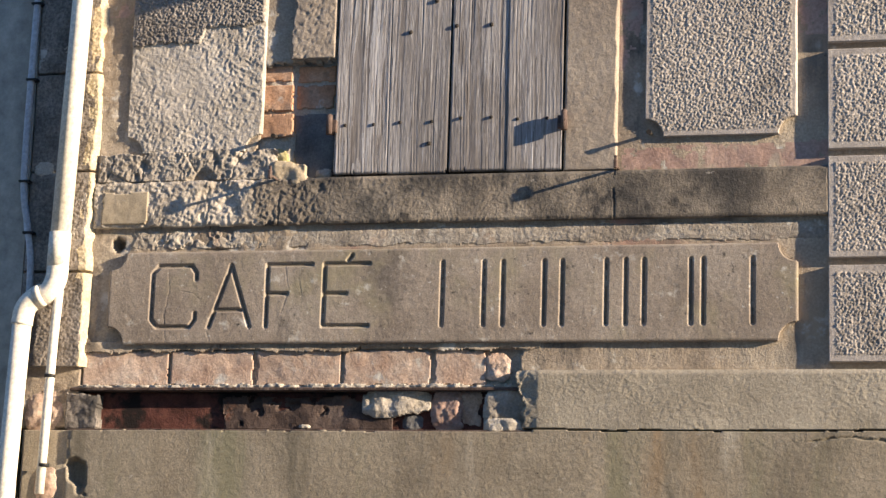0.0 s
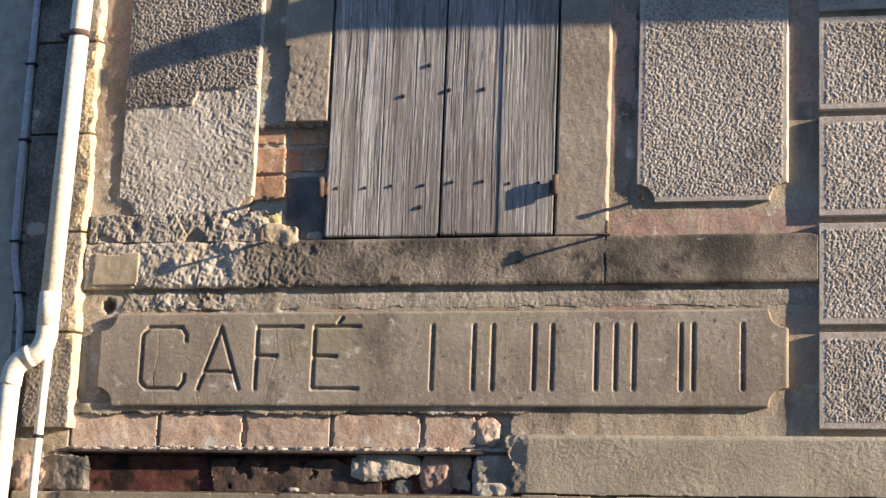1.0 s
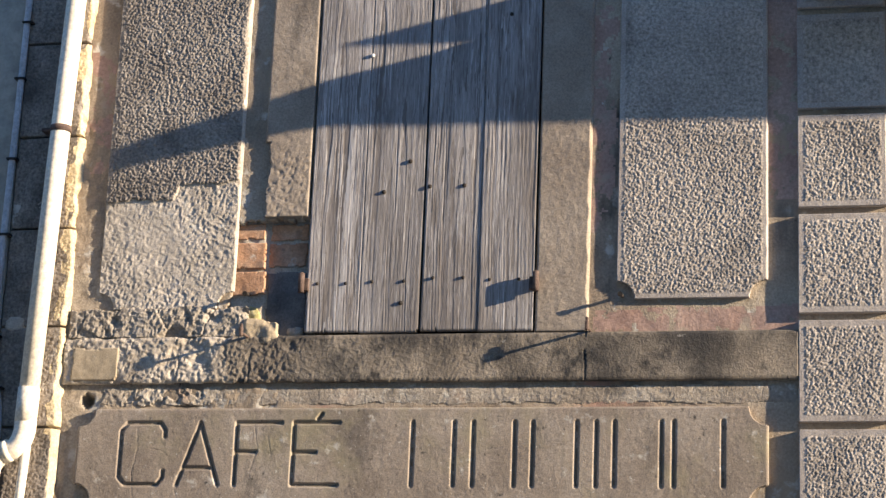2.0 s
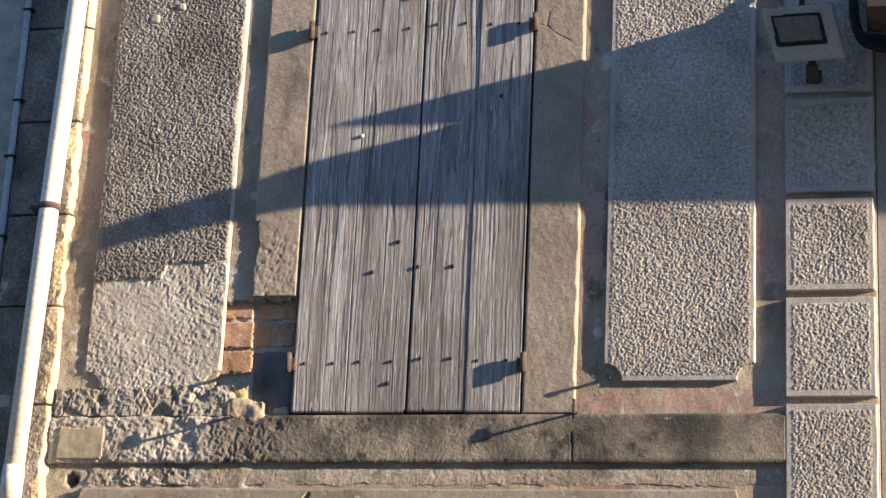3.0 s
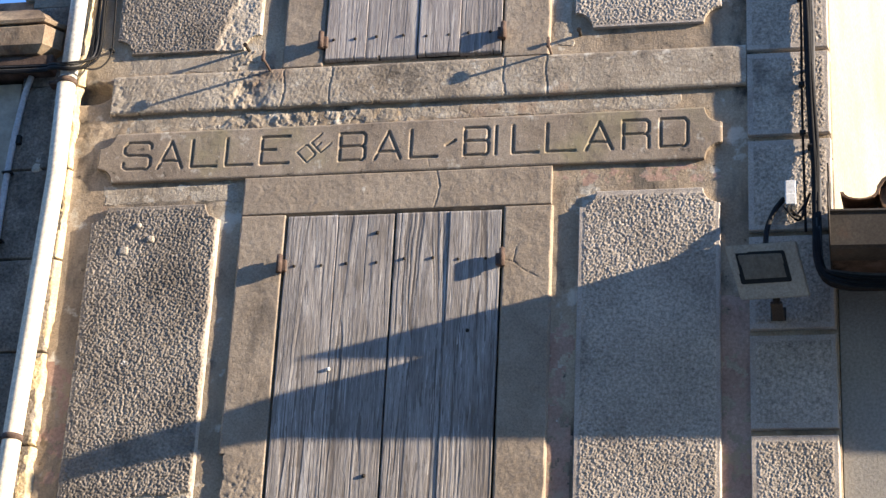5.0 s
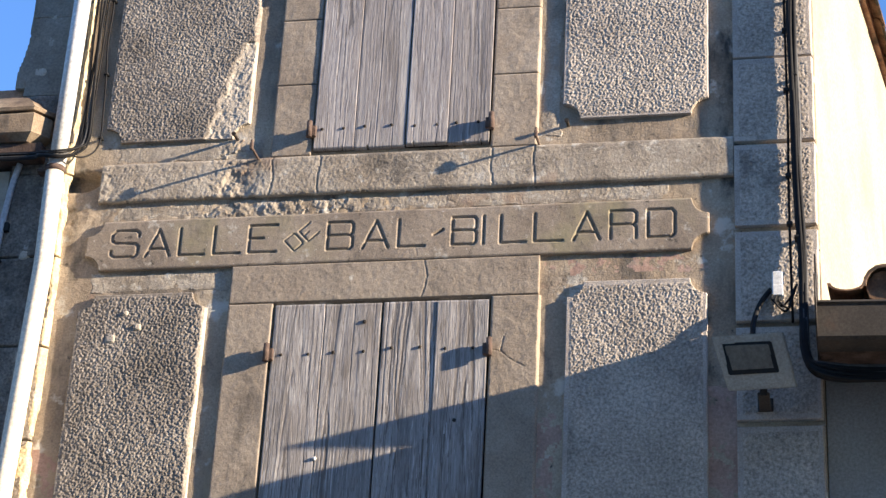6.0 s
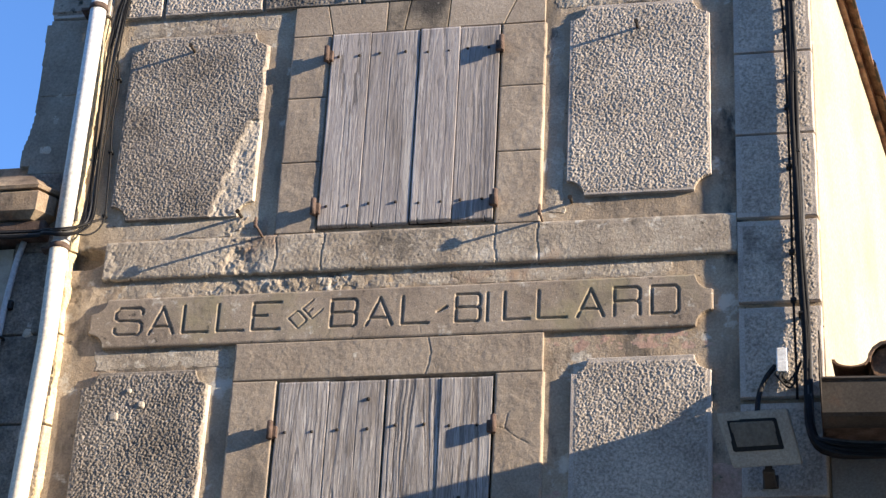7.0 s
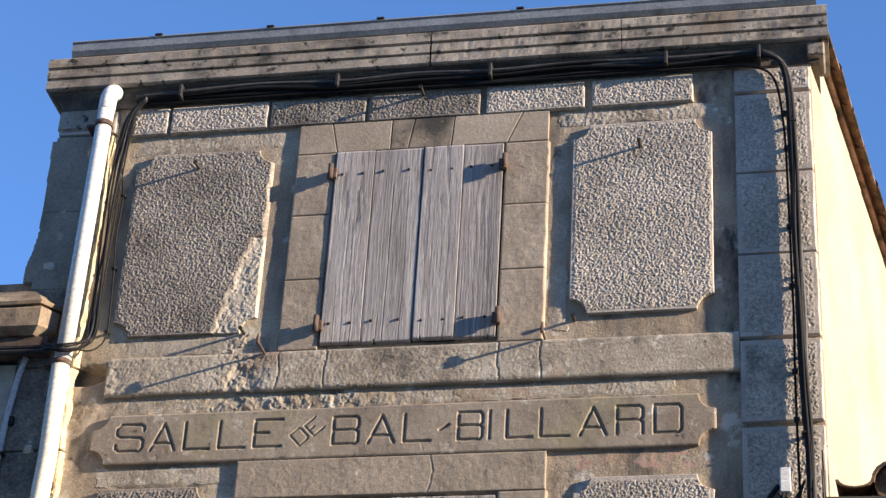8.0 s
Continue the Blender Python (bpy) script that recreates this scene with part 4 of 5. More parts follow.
CZ = (3.046, 3.309)
cafe = [letter_lines(c, a, b, *CZ) for c, a, b in (("C", -1.268, -1.073), ("A", -1.008, -0.828), ("F", -0.756, -0.562), ("E", -0.506, -0.312))]
cafe += [[[(-0.405, 3.325), (-0.388, 3.345)]]]
cafe += [letter_lines("bars", a, b, *CZ) for a, b in ((0.003, 0.178), (0.258, 0.43), (0.505, 0.686))] + [letter_lines("I", 0.756, 0.776, *CZ)]
cafe += [letter_lines("bars", a, b, *CZ) for a, b in ((0.84, 1.03), (1.08, 1.277))]
plaque("sign_plaque", "grey cement sign plaque carved with CAFE and plain bars", -1.468, 1.457, 2.974, 3.371, 0.022, cafe, 0.011, 0.0095,
       [[(-1.2, 3.29), (-1.19, 3.2), (-1.21, 3.1), (-1.2, 2.98)], [(-1.14, 3.2), (-1.08, 3.19), (-1.05, 3.16)], [(-0.68, 3.3), (-0.66, 3.2), (-0.69, 3.1)], [(-1.0, 3.11), (-1.02, 3.05), (-1.0, 2.98)], [(-0.62, 3.25), (-0.6, 3.17)]], 700, m_groove)
LETTERS = [("S", -1.31, -1.18), ("A", -1.14, -1.024), ("L", -0.978, -0.858), ("L", -0.812, -0.688), ("E", -0.644, -0.516), ("B", -0.273, -0.156), ("A", -0.107, 0.012),
           ("L", 0.059, 0.18), ("B", 0.307, 0.417), ("I", 0.446, 0.456), ("L", 0.529, 0.643), ("L", 0.683, 0.81), ("A", 0.86, 0.977), ("R", 1.026, 1.14), ("D", 1.193, 1.312)]
BZ = (5.952, 6.09)
bal = [letter_lines(c, a, b, *BZ) for c, a, b in LETTERS]
bal += [[[(0.222, 6.008), (0.262, 6.03)]]]
bal += [letter_lines("D", -0.428, -0.37, 5.952, 6.024, radians(42)), letter_lines("E", -0.364, -0.3, 6.0, 6.07, radians(42))]
plaque("sign_plaque", "grey cement sign plaque carved with SALLE DE BAL - BILLARD", -1.437, 1.466, 5.887, 6.142, 0.022, bal, 0.0086, 0.0076,
       [[(0.14, 5.95), (0.15, 5.9)], [(-0.7, 5.89), (0.7, 5.89)]], 720, m_groove, 2)


# ---- shutters ----
def board(parent, x0, x1, z0, z1, out, seed, seams=(), amp=0.0034):
    """A weathered plank: flame grain along its length with dark lines in its furrows, worn edges, shallow splits."""
    dice = random.Random(seed)
    lean = dice.uniform(-0.0025, 0.0025)
    heart, tip, slope = x0 + dice.uniform(0.35, 0.65) * (x1 - x0), z0 + dice.uniform(0.1, 0.5) * (z1 - z0), dice.uniform(0.03, 0.05)
    knots = [(x0 + dice.uniform(0.15, 0.85) * (x1 - x0), z0 + dice.uniform(0.1, 0.9) * (z1 - z0)) for _ in range(2)]

    def grain(x, z):
        bend = x + 0.02 * rugged(x * 0.3, z, 0.4, seed + 2) + 0.006 * rugged(x, z * 0.5, 0.08, seed + 8)
        for kx, kz in knots:
            away = ((x - kx) / 0.022) ** 2 + ((z - kz) / 0.09) ** 2
            bend = bend + np.sign(x - kx) * 0.012 * np.exp(-away)
        rings = np.hypot(bend - heart, slope * np.maximum(z - tip, 0.0))
        rings = rings + 0.35 * np.minimum(rings, 0.02) * np.sign(bend - heart)
        line = np.abs(soft(rings, z * 0.012, 0.016, seed + 3) - 0.5) < 0.05  # thin dark late-wood lines along the flames
        return -0.38 * line + 0.7 * soft(rings, z * 0.012, 0.006, seed) - 0.3 + 0.5 * rugged(rings, z * 0.01 + 3, 0.06, seed + 5, 2) + 0.25 * rugged(x, z * 0.1, 0.01, seed + 7, 2)

    def height(x, z):
        edge = x - x0
        h = out + lean * (x - x0) / (x1 - x0) + amp * grain(x, z) + 0.003 * rugged(x, z * 0.3, 0.15, seed + 6) - 0.0032 * np.clip(1 - edge / 0.003, 0, 1)
        for s in seams:
            h = h - 0.003 * np.clip(1 - np.abs(x - s - 0.012 * rugged(z, 0 * z, 0.4, seed)) / 0.0024, 0, 1) * (soft(z, 0 * z, 0.5, seed + 3) > 0.4)
        return h

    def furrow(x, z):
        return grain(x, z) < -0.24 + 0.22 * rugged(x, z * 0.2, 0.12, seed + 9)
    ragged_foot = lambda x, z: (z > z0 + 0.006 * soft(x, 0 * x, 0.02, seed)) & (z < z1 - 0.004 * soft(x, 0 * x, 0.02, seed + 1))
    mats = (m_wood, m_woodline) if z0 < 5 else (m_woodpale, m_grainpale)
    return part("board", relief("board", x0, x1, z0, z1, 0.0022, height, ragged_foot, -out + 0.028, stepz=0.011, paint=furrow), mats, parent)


def nail(parent, x, z, out, r=0.0078, mat=None):
    bm = bmesh.new()
    bmesh.ops.create_uvsphere(bm, u_segments=8, v_segments=5, radius=r, matrix=Matrix.LocRotScale((x, -out + 0.0005, z), None, (1, 0.75, 1)))
    return part("nail", bm, mat or m_nail, parent)


def hinge(parent, x, z, out, side):
    """A pintle hinge: a knuckle standing out beside the leaf, its leaf plate and the pin into the stone."""
    bm = tube([(x, -out - 0.03, z - 0.042), (x, -out - 0.03, z + 0.042)], 0.0135, 10)
    box(x - 0.008, x + 0.008, -out - 0.03, 0.02, z - 0.03, z + 0.028, 0.003, bm)
    box(min(x, x - side * 0.03), max(x, x - side * 0.03), -out - 0.024, -out - 0.004, z - 0.032, z + 0.024, 0.003, bm)
    h = part("hinge", bm, m_iron, parent, "rusty iron pintle hinge")
    pin = tube([(x, -out - 0.03, z + 0.04), (x, -out - 0.03, z + 0.047)], 0.007, 8)
    part("pin", pin, m_iron, h)
    return h


def leaf(edges, z0, z1, out, seed, nail_rows, hinges, side, seams, label):
    th = thing("window_shutter", ((edges[0] + edges[-1]) / 2, -out, z0), label, "shutter", "wooden window shutters")
    for k, (a, b) in enumerate(zip(edges, edges[1:])):
        board(th, a + 0.0013, b - 0.0013, z0 + 0.004 * ((k + seed) % 2), z1 - 0.003 * (k % 2), out - 0.002 * ((k * 7 + seed) % 3), seed + 10 * k, seams[k], 0.0019 if z0 < 5 else 0.0012)
        for row in nail_rows:
            for f in (0.2, 0.73):
                nail(th, a + (b - a) * f, row + 0.006 * ((k + seed) % 3 - 1), out)
    for row in nail_rows[:2]:
        part("batten", box(edges[0] + 0.02, edges[-1] - 0.02, 0.03, 0.055, row - 0.045, row + 0.045, 0.003), m_wood, th)
    for z in hinges:
        hinge(th, edges[0] - 0.014 if side < 0 else edges[-1] + 0.014, z, out, side)
    return th


GREYWOOD = "weathered grey plank shutter, closed, with rusty hinges"
low_l = leaf([-0.491, -0.256, 0.004], 3.694, 5.68, 0.018, 801, (5.44, 3.915), (5.435, 3.905), -1, ([], [-0.12]), GREYWOOD)
low_r = leaf([0.011, 0.256, 0.491], 3.694, 5.678, 0.02, 821, (5.447, 3.92), (5.43, 3.895), 1, ([0.09], []), GREYWOOD)
for x, z in ((-0.07, 5.585), (-0.06, 4.445), (0.03, 4.33), (-0.075, 3.82), (0.36, 5.1), (-0.17, 4.31), (0.18, 4.33)):
    nail(low_l if x < 0 else low_r, x, z, 0.018, 0.0098)
nail(low_l, -0.25, 4.935, 0.02, 0.009, m_white)
up_l = leaf([-0.38, -0.184, 0.058], 6.476, 7.563, 0.028, 841, (7.43, 6.585), (7.43, 6.57), -1, ([], [-0.08]), "pale grey weathered plank shutter, closed, in the top window")
up_r = leaf([0.064, 0.262, 0.457], 6.478, 7.561, 0.028, 861, (7.43, 6.585), (7.43, 6.57), 1, ([], []), "pale grey weathered plank shutter, closed, in the top window")


def stay(x, z, side, long=0.085):
    """A shutter stay: an iron pin standing out of the wall with a tipping head."""
    th = thing("shutter_stay", (x, -0.02, z), "rusty iron shutter stay standing out of the sill", "shutter stay", "shutter stays")
    part("rod", tube([(x, 0.01, z), (x, -0.03 - long, z - 0.004)], 0.006, 8), m_iron, th)
    head = box(x - 0.008, x + 0.008, -0.04 - long, -0.022 - long, z - 0.02, z + 0.02, 0.004)
    box(x - 0.006, x + 0.006, -0.036 - long, -0.024 - long, z + 0.012, z + 0.036, 0.003, head)
    part("head", head, m_iron, th)
    return th


stay(0.731, 3.69, 1, 0.075), stay(-0.735, 3.68, -1, 0.085), stay(0.69, 6.455, 1, 0.08), stay(-0.637, 6.44, -1, 0.12)


def spike(x, z, long):
    th = thing("iron_spike", (x, -0.02, z), "old iron nail standing out of the wall", "nail", "iron spikes")
    part("shank", tube([(x, 0.0, z + 0.006), (x, -0.02 - long, z - 0.002)], 0.0075, 8), m_nail, th)
    part("head", tube([(x, -0.018 - long, z - 0.002), (x, -0.026 - long, z - 0.003)], 0.011, 8), m_nail, th)


for x, z, d in ((-1.085, 7.515, 0.068), (1.122, 7.487, 0.066), (0.04, 7.875, 0.085), (0.822, 6.55, 0.04), (-0.756, 6.56, 0.05), (0.86, 3.832, 0.045), (-0.75, 3.865, 0.03)):
    spike(x, z, d)


# ---- cornice, gutter, roof ----
cornice = tagged(thing("cornice", (0, -0.1, 7.9), "grey moulded stone cornice streaked with black lichen", "cornice"), kind="structure")
FILLETS = [(0.25, 8.035), (-0.068, 8.035), (-0.077, 8.042), (-0.077, 8.09), (-0.069, 8.093), (-0.069, 8.1), (-0.083, 8.104), (-0.083, 8.152), (-0.075, 8.155), (-0.075, 8.162), (-0.09, 8.167), (-0.09, 8.216), (-0.08, 8.228), (0.25, 8.235)]
for a, b in ((-1.958, 0.066), (0.076, 1.031), (1.036, 2.035)):
    bm = extrude_x(FILLETS, a, b)
    bmesh.ops.subdivide_edges(bm, edges=[e for e in bm.edges if abs(e.verts[0].co.x - e.verts[1].co.x) > 0.5], cuts=40)
    for v in bm.verts:
        n = noise.noise(v.co * 9) * 0.004 + noise.noise(v.co * 31) * 0.003
        v.co.y += n
        v.co.z += n * 0.7
    part("cornice_block", bm, m_cornice, cornice)
# Soot and the cornice's shade are both put into the mould's dark colour.
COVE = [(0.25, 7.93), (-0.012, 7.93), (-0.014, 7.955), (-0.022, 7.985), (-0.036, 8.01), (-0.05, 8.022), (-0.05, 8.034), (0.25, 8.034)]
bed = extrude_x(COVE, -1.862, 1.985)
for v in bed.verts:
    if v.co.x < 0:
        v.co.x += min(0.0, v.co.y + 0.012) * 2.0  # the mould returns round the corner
part("bed_mould", bed, m_sootshade, cornice, "bed mould darkened by soot and painted shade")
part("end_stone", box(-1.875, -1.6, -0.034, 0.1, 7.8, 7.925, 0.01), m_cornice, cornice)
part("return_block", box(1.93, 2.015, -0.05, 0.12, 7.95, 8.03, 0.008), m_cornice, cornice)

gutter = thing("roof_gutter", (0, -0.05, 8.24), "dull zinc gutter along the top of the cornice", "gutter")
GUT = [(y, 8.238 + 1.17 * (z - 8.238)) for y, z in [(-0.03, 8.238), (-0.065, 8.248), (-0.08, 8.268), (-0.082, 8.305), (-0.09, 8.311), (-0.083, 8.32), (-0.072, 8.316), (-0.072, 8.274), (-0.06, 8.258), (0.03, 8.25), (0.06, 8.316), (0.068, 8.316), (0.04, 8.24)]]
part("trough", extrude_x(GUT, -1.85, 1.985), m_gutter, gutter)
for x in (-1.38, -0.78, -0.2, 0.52, 1.22, 1.85):
    part("bracket", box(x - 0.02, x + 0.02, -0.094, 0.07, 8.331, 8.343, 0.002), m_black, gutter)

roof = tagged(thing("roof", (0.5, 4, 8.2), "low roof of brown clay tiles", "roof"), kind="structure")
bm = bmesh.new()
quad = [(-1.9, 0.08, 8.24), (1.985, 0.08, 8.16), (3.3, 8.8, 8.18), (-1.9, 8.8, 8.26)]
lo, hi = [bm.verts.new(q) for q in quad], [bm.verts.new((x, y, z + 0.06)) for x, y, z in quad]
for i in range(4):
    bm.faces.new((lo[i], lo[(i + 1) % 4], hi[(i + 1) % 4], hi[i]))
bm.faces.new(lo[::-1]), bm.faces.new(hi)
part("roof_deck", bm, m_tile, roof)


def canal_tile(length, r, up=1):
    """A half-round clay tile along y, tapering, with its thickness."""
    bm = bmesh.new()
    rings = []
    for y, k in ((0, 1.0), (length, 0.84)):
        ring = []
        for rad in (r * k, r * k - 0.014):
            ring.append([bm.verts.new((rad * math.cos(math.pi * i / 8), y, up * rad * math.sin(math.pi * i / 8))) for i in range(9)])
        rings.append(ring)
    for i in range(8):
        for s in (0, 1):
            bm.faces.new((rings[0][s][i], rings[0][s][i + 1], rings[1][s][i + 1], rings[1][s][i]))
        for e in (0, 1):
            bm.faces.new((rings[e][0][i], rings[e][0][i + 1], rings[e][1][i + 1], rings[e][1][i]))
    for i in (0, 8):
        bm.faces.new((rings[0][0][i], rings[1][0][i], rings[1][1][i], rings[0][1][i]))
    bmesh.ops.recalc_face_normals(bm, faces=bm.faces)
    me = bpy.data.meshes.new("tile")
    bm.to_mesh(me)
    bm.free()
    me.materials.append(m_tile)
    return me


def lay(me, parent, m):
    ob = new("tile", me)
    ob.parent = parent
    ob.matrix_parent_inverse = Matrix.Translation(parent.location).inverted()
    ob.matrix_basis = m
    return ob


cover, channel = canal_tile(0.42, 0.09), canal_tile(0.42, 0.08, -0.45)
verge = canal_tile(0.42, 0.06)
verge.materials[0] = m_verge
for k in range(24):
    y = 0.02 + 0.36 * k
    lay(verge, roof, pose(1.97 + 0.15 * y + 0.012 * (k * 5 % 7) / 7, y, 8.16 + 0.012 * (k * 3 % 5) / 5, 1.2 + 0.4 * (k % 3), 12, -8.5 + 0.5 * (k * 3 % 4 - 1.5)))

# ---- downpipe and its fittings ----
pipe = thing("downpipe", (-1.6, -0.1, 1.9), "rain downpipe, white above and cream plastic below, with brown collars", "downpipe")


def bent(points, n=6):
    """A smooth line through points."""
    p = [Vector(q) for q in points]
    out = []
    for i in range(len(p) - 1):
        a, b, c, d = p[max(i - 1, 0)], p[i], p[i + 1], p[min(i + 2, len(p) - 1)]
        for k in range(n):
            t = k / n
            out.append(0.5 * (2 * b + (c - a) * t + (2 * a - 5 * b + 4 * c - d) * t * t + (3 * b - a - 3 * c + d) * t ** 3))
    return out + [p[-1]]


PY = -0.082
part("upper_pipe", tube([(-1.612, PY, 6.4), (-1.606, PY, 7.2), (-1.602, PY, 7.9)], 0.041, 20), m_zinc, pipe, "white painted pipe")
part("outlet", tube(bent([(-1.602, PY, 7.87), (-1.6, PY, 7.94), (-1.594, PY + 0.01, 7.985), (-1.584, PY + 0.05, 8.015), (-1.578, PY + 0.1, 8.02)]), 0.0435, 20), m_zinc, pipe)
lowpipe = part("lower_pipe", tube([(-1.618, PY, 6.42), (-1.608, PY, 5.9), (-1.65, PY, 4.5), (-1.68, PY, 3.42)], 0.044, 20), m_pvc, pipe, "cream plastic pipe")
part("socket", tube([(-1.68, PY, 3.45), (-1.683, PY, 3.3)], 0.0475, 20), m_pvc, pipe)
part("elbow", tube(bent([(-1.682, PY, 3.32), (-1.686, PY, 3.25), (-1.716, PY, 3.19), (-1.776, PY, 3.165), (-1.818, PY, 3.12), (-1.83, PY, 3.05)]), 0.047, 20), m_pvc, pipe)
part("elbow_collar", tube([(-1.738, PY, 3.182), (-1.768, PY, 3.168)], 0.051, 20), m_pvc, pipe)
part("foot_pipe", tube([(-1.828, PY, 3.08), (-1.85, PY, 2.4), (-1.86, PY, 0.0)], 0.042, 20), m_pvc, pipe)
for x, z in ((-1.602, 7.78), (-1.617, 6.4), (-1.645, 4.62)):
    c = part("collar", tube([(x, PY, z - 0.014), (x, PY, z + 0.014)], 0.0475, 20), m_iron, pipe, "brown metal pipe collar")
    part("bracket", box(x - 0.09, x - 0.03, -0.09, 0.0, z - 0.008, z + 0.008, 0.002), m_iron, c)
small = thing("overflow_pipe", (-1.69, -0.08, 2.32), "thin cream plastic pipe beside the downpipe", "pipe")
part("tube", tube([(-1.672, -0.075, 3.2), (-1.682, -0.075, 3.0), (-1.692, -0.075, 2.62), (-1.7, -0.075, 2.33)], 0.02, 14), m_pvc, small)
for z in (2.83, 2.45):
    part("clip", tube([(-1.688, -0.075, z - 0.007), (-1.688, -0.075, z + 0.007)], 0.024, 12), m_black, small)
part("rubble_stone", chunk(-1.74, -1.64, 2.3, 2.45, 0.04, 77, 0.0), m_brick, wall_front)

conduit = thing("conduit", (-1.87, -0.04, 3.2), "grey plastic conduit clipped along the wall", "conduit")
part("tube", tube(bent([(-1.815, -0.05, 6.46), (-1.845, -0.045, 6.3), (-1.87, -0.045, 5.9), (-1.875, -0.045, 4.9), (-1.885, -0.045, 4.2), (-1.885, -0.045, 3.7), (-1.855, -0.045, 3.5), (-1.825, -0.045, 3.3), (-1.825, -0.045, 2.9)]), 0.015, 12), m_conduit, conduit)
for z in (5.95, 5.6, 5.15, 4.88, 4.5, 4.15, 3.69, 3.46):
    x = -1.88 if z < 5 and z > 3.6 else (-1.845 if z < 3.6 else -1.868)
    part("clip", box(x - 0.022, x + 0.028, -0.066, -0.0, z - 0.005, z + 0.005, 0.002), m_black, conduit)

# ---- cables ----
rnd = random.Random(11)
bundle = thing("cable_bundle", (0.2, -0.1, 7.95), "bundle of black telephone cables under the cornice and down the corner", "cables")
for k in range(22):
    a, b = rnd.uniform(-1, 1), -1 + 2 * (k * 7 % 22) / 21
    line = [(-1.46, -0.045 - 0.012 * a, 7.96 + 0.02 * b)]
    for x in (-1.2, -0.8, -0.4, 0.0, 0.38, 0.8, 1.25, 1.6):
        line.append((x, -0.046 - 0.015 * a + rnd.uniform(-0.006, 0.006), 7.975 + 0.03 * b - 0.012 * math.sin(x * 4) ** 2 + rnd.uniform(-0.014, 0.014)))
    dx, dy = 0.011 * a, 0.01 * b
    line += [(1.76, -0.066 + 0.8 * dy, 7.955 + 0.02 * b), (1.832 + dx, -0.064 + dy, 7.8)]
    for x, z in ((1.846, 7.3), (1.846, 6.95), (1.853, 6.48), (1.857, 6.08), (1.87, 5.8)):
        line.append((x + dx + rnd.uniform(-0.006, 0.006), -0.066 + dy + rnd.uniform(-0.003, 0.003), z + rnd.uniform(-0.1, 0.1)))
    line += [(1.868 + dx, -0.085, 5.5), (1.88 + dx, -0.2 - 0.03 * b, 5.27), (1.96, -0.28 - 0.03 * b, 5.17 + 0.03 * a), (2.25, -0.33, 5.13 + 0.03 * a), (3.2, -0.3, 5.14 + 0.03 * a)]
    part("cable", tube(bent(line, 4), rnd.choice((0.006, 0.008, 0.01)), 7), m_cablegrey if k % 9 == 5 else m_cable, bundle)
part("cable", tube(bent([(-1.4, -0.05, 7.915), (-0.6, -0.05, 7.92), (0.2, -0.05, 7.91), (1.0, -0.05, 7.915), (1.5, -0.05, 7.915), (1.7, -0.05, 7.89), (1.775, -0.045, 7.8), (1.804, -0.042, 7.58), (1.814, -0.042, 7.3), (1.818, -0.042, 6.75), (1.82, -0.042, 6.5), (1.816, -0.042, 6.1), (1.82, -0.05, 5.5)]), 0.006, 7), m_cable, bundle)
for z in (7.62, 7.42, 6.98, 6.66, 6.22, 5.98):
    part("cable_clip", box(1.803, 1.83, -0.054, -0.026, z - 0.011, z + 0.011, 0.004), m_black, bundle)
for x in (-1.22, -0.4, 0.38, 1.25, 1.7):
    part("cable_clip", box(x - 0.009, x + 0.009, -0.09, -0.01, 7.93, 8.008, 0.003), m_black, bundle)
for z in (7.55, 7.15, 6.72, 6.3, 5.9):
    part("cable_clip", box(1.836, 1.868, -0.084, -0.02, z - 0.006, z + 0.006, 0.002), m_black, bundle)
drop = thing("cable_drop", (-1.52, -0.06, 6.4), "loose black cables beside the downpipe, looped round it", "cables")
for k in range(8):
    a, b = -1 + 2 * k / 7, rnd.uniform(-1, 1)
    line = [(-1.4, -0.06, 7.95 + 0.02 * b), (-1.465 + 0.02 * a, -0.06, 7.86), (-1.495 + 0.03 * a, -0.05, 7.7)]
    for z in (7.4, 7.1, 6.8):
        line.append((-1.507 + 0.032 * a * (1 if z > 7.2 else 0.8) + rnd.uniform(-0.01, 0.01), -0.05 - 0.015 * b, z))
    line += [(-1.5 + 0.03 * a, -0.07, 6.57), (-1.515 + 0.02 * a, -0.12, 6.48 + 0.02 * b), (-1.58, -0.165 - 0.01 * b, 6.44 + 0.015 * b), (-1.68, -0.15, 6.455 + 0.015 * b), (-1.85, -0.11, 6.47 + 0.02 * b), (-3.0, -0.11, 6.5 + 0.02 * b)]
    part("cable", tube(bent(line, 5), rnd.choice((0.004, 0.005, 0.0065)), 7), m_cable if k % 4 else m_cablegrey, drop)
part("cable", tube(bent([(-1.47, -0.03, 7.86), (-1.5, -0.025, 7.62), (-1.465, -0.02, 7.38), (-1.467, -0.022, 7.14), (-1.453, -0.02, 6.96), (-1.44, -0.022, 6.73), (-1.437, -0.03, 6.56), (-1.48, -0.09, 6.46), (-1.58, -0.16, 6.45)]), 0.0045, 7), m_cable, drop)
for x, z in ((-1.463, 7.383), (-1.453, 6.96), (-1.437, 6.6)):
    part("cable_clip", box(x - 0.012, x + 0.01, -0.03, 0.0, z - 0.006, z + 0.006, 0.002), m_black, drop)


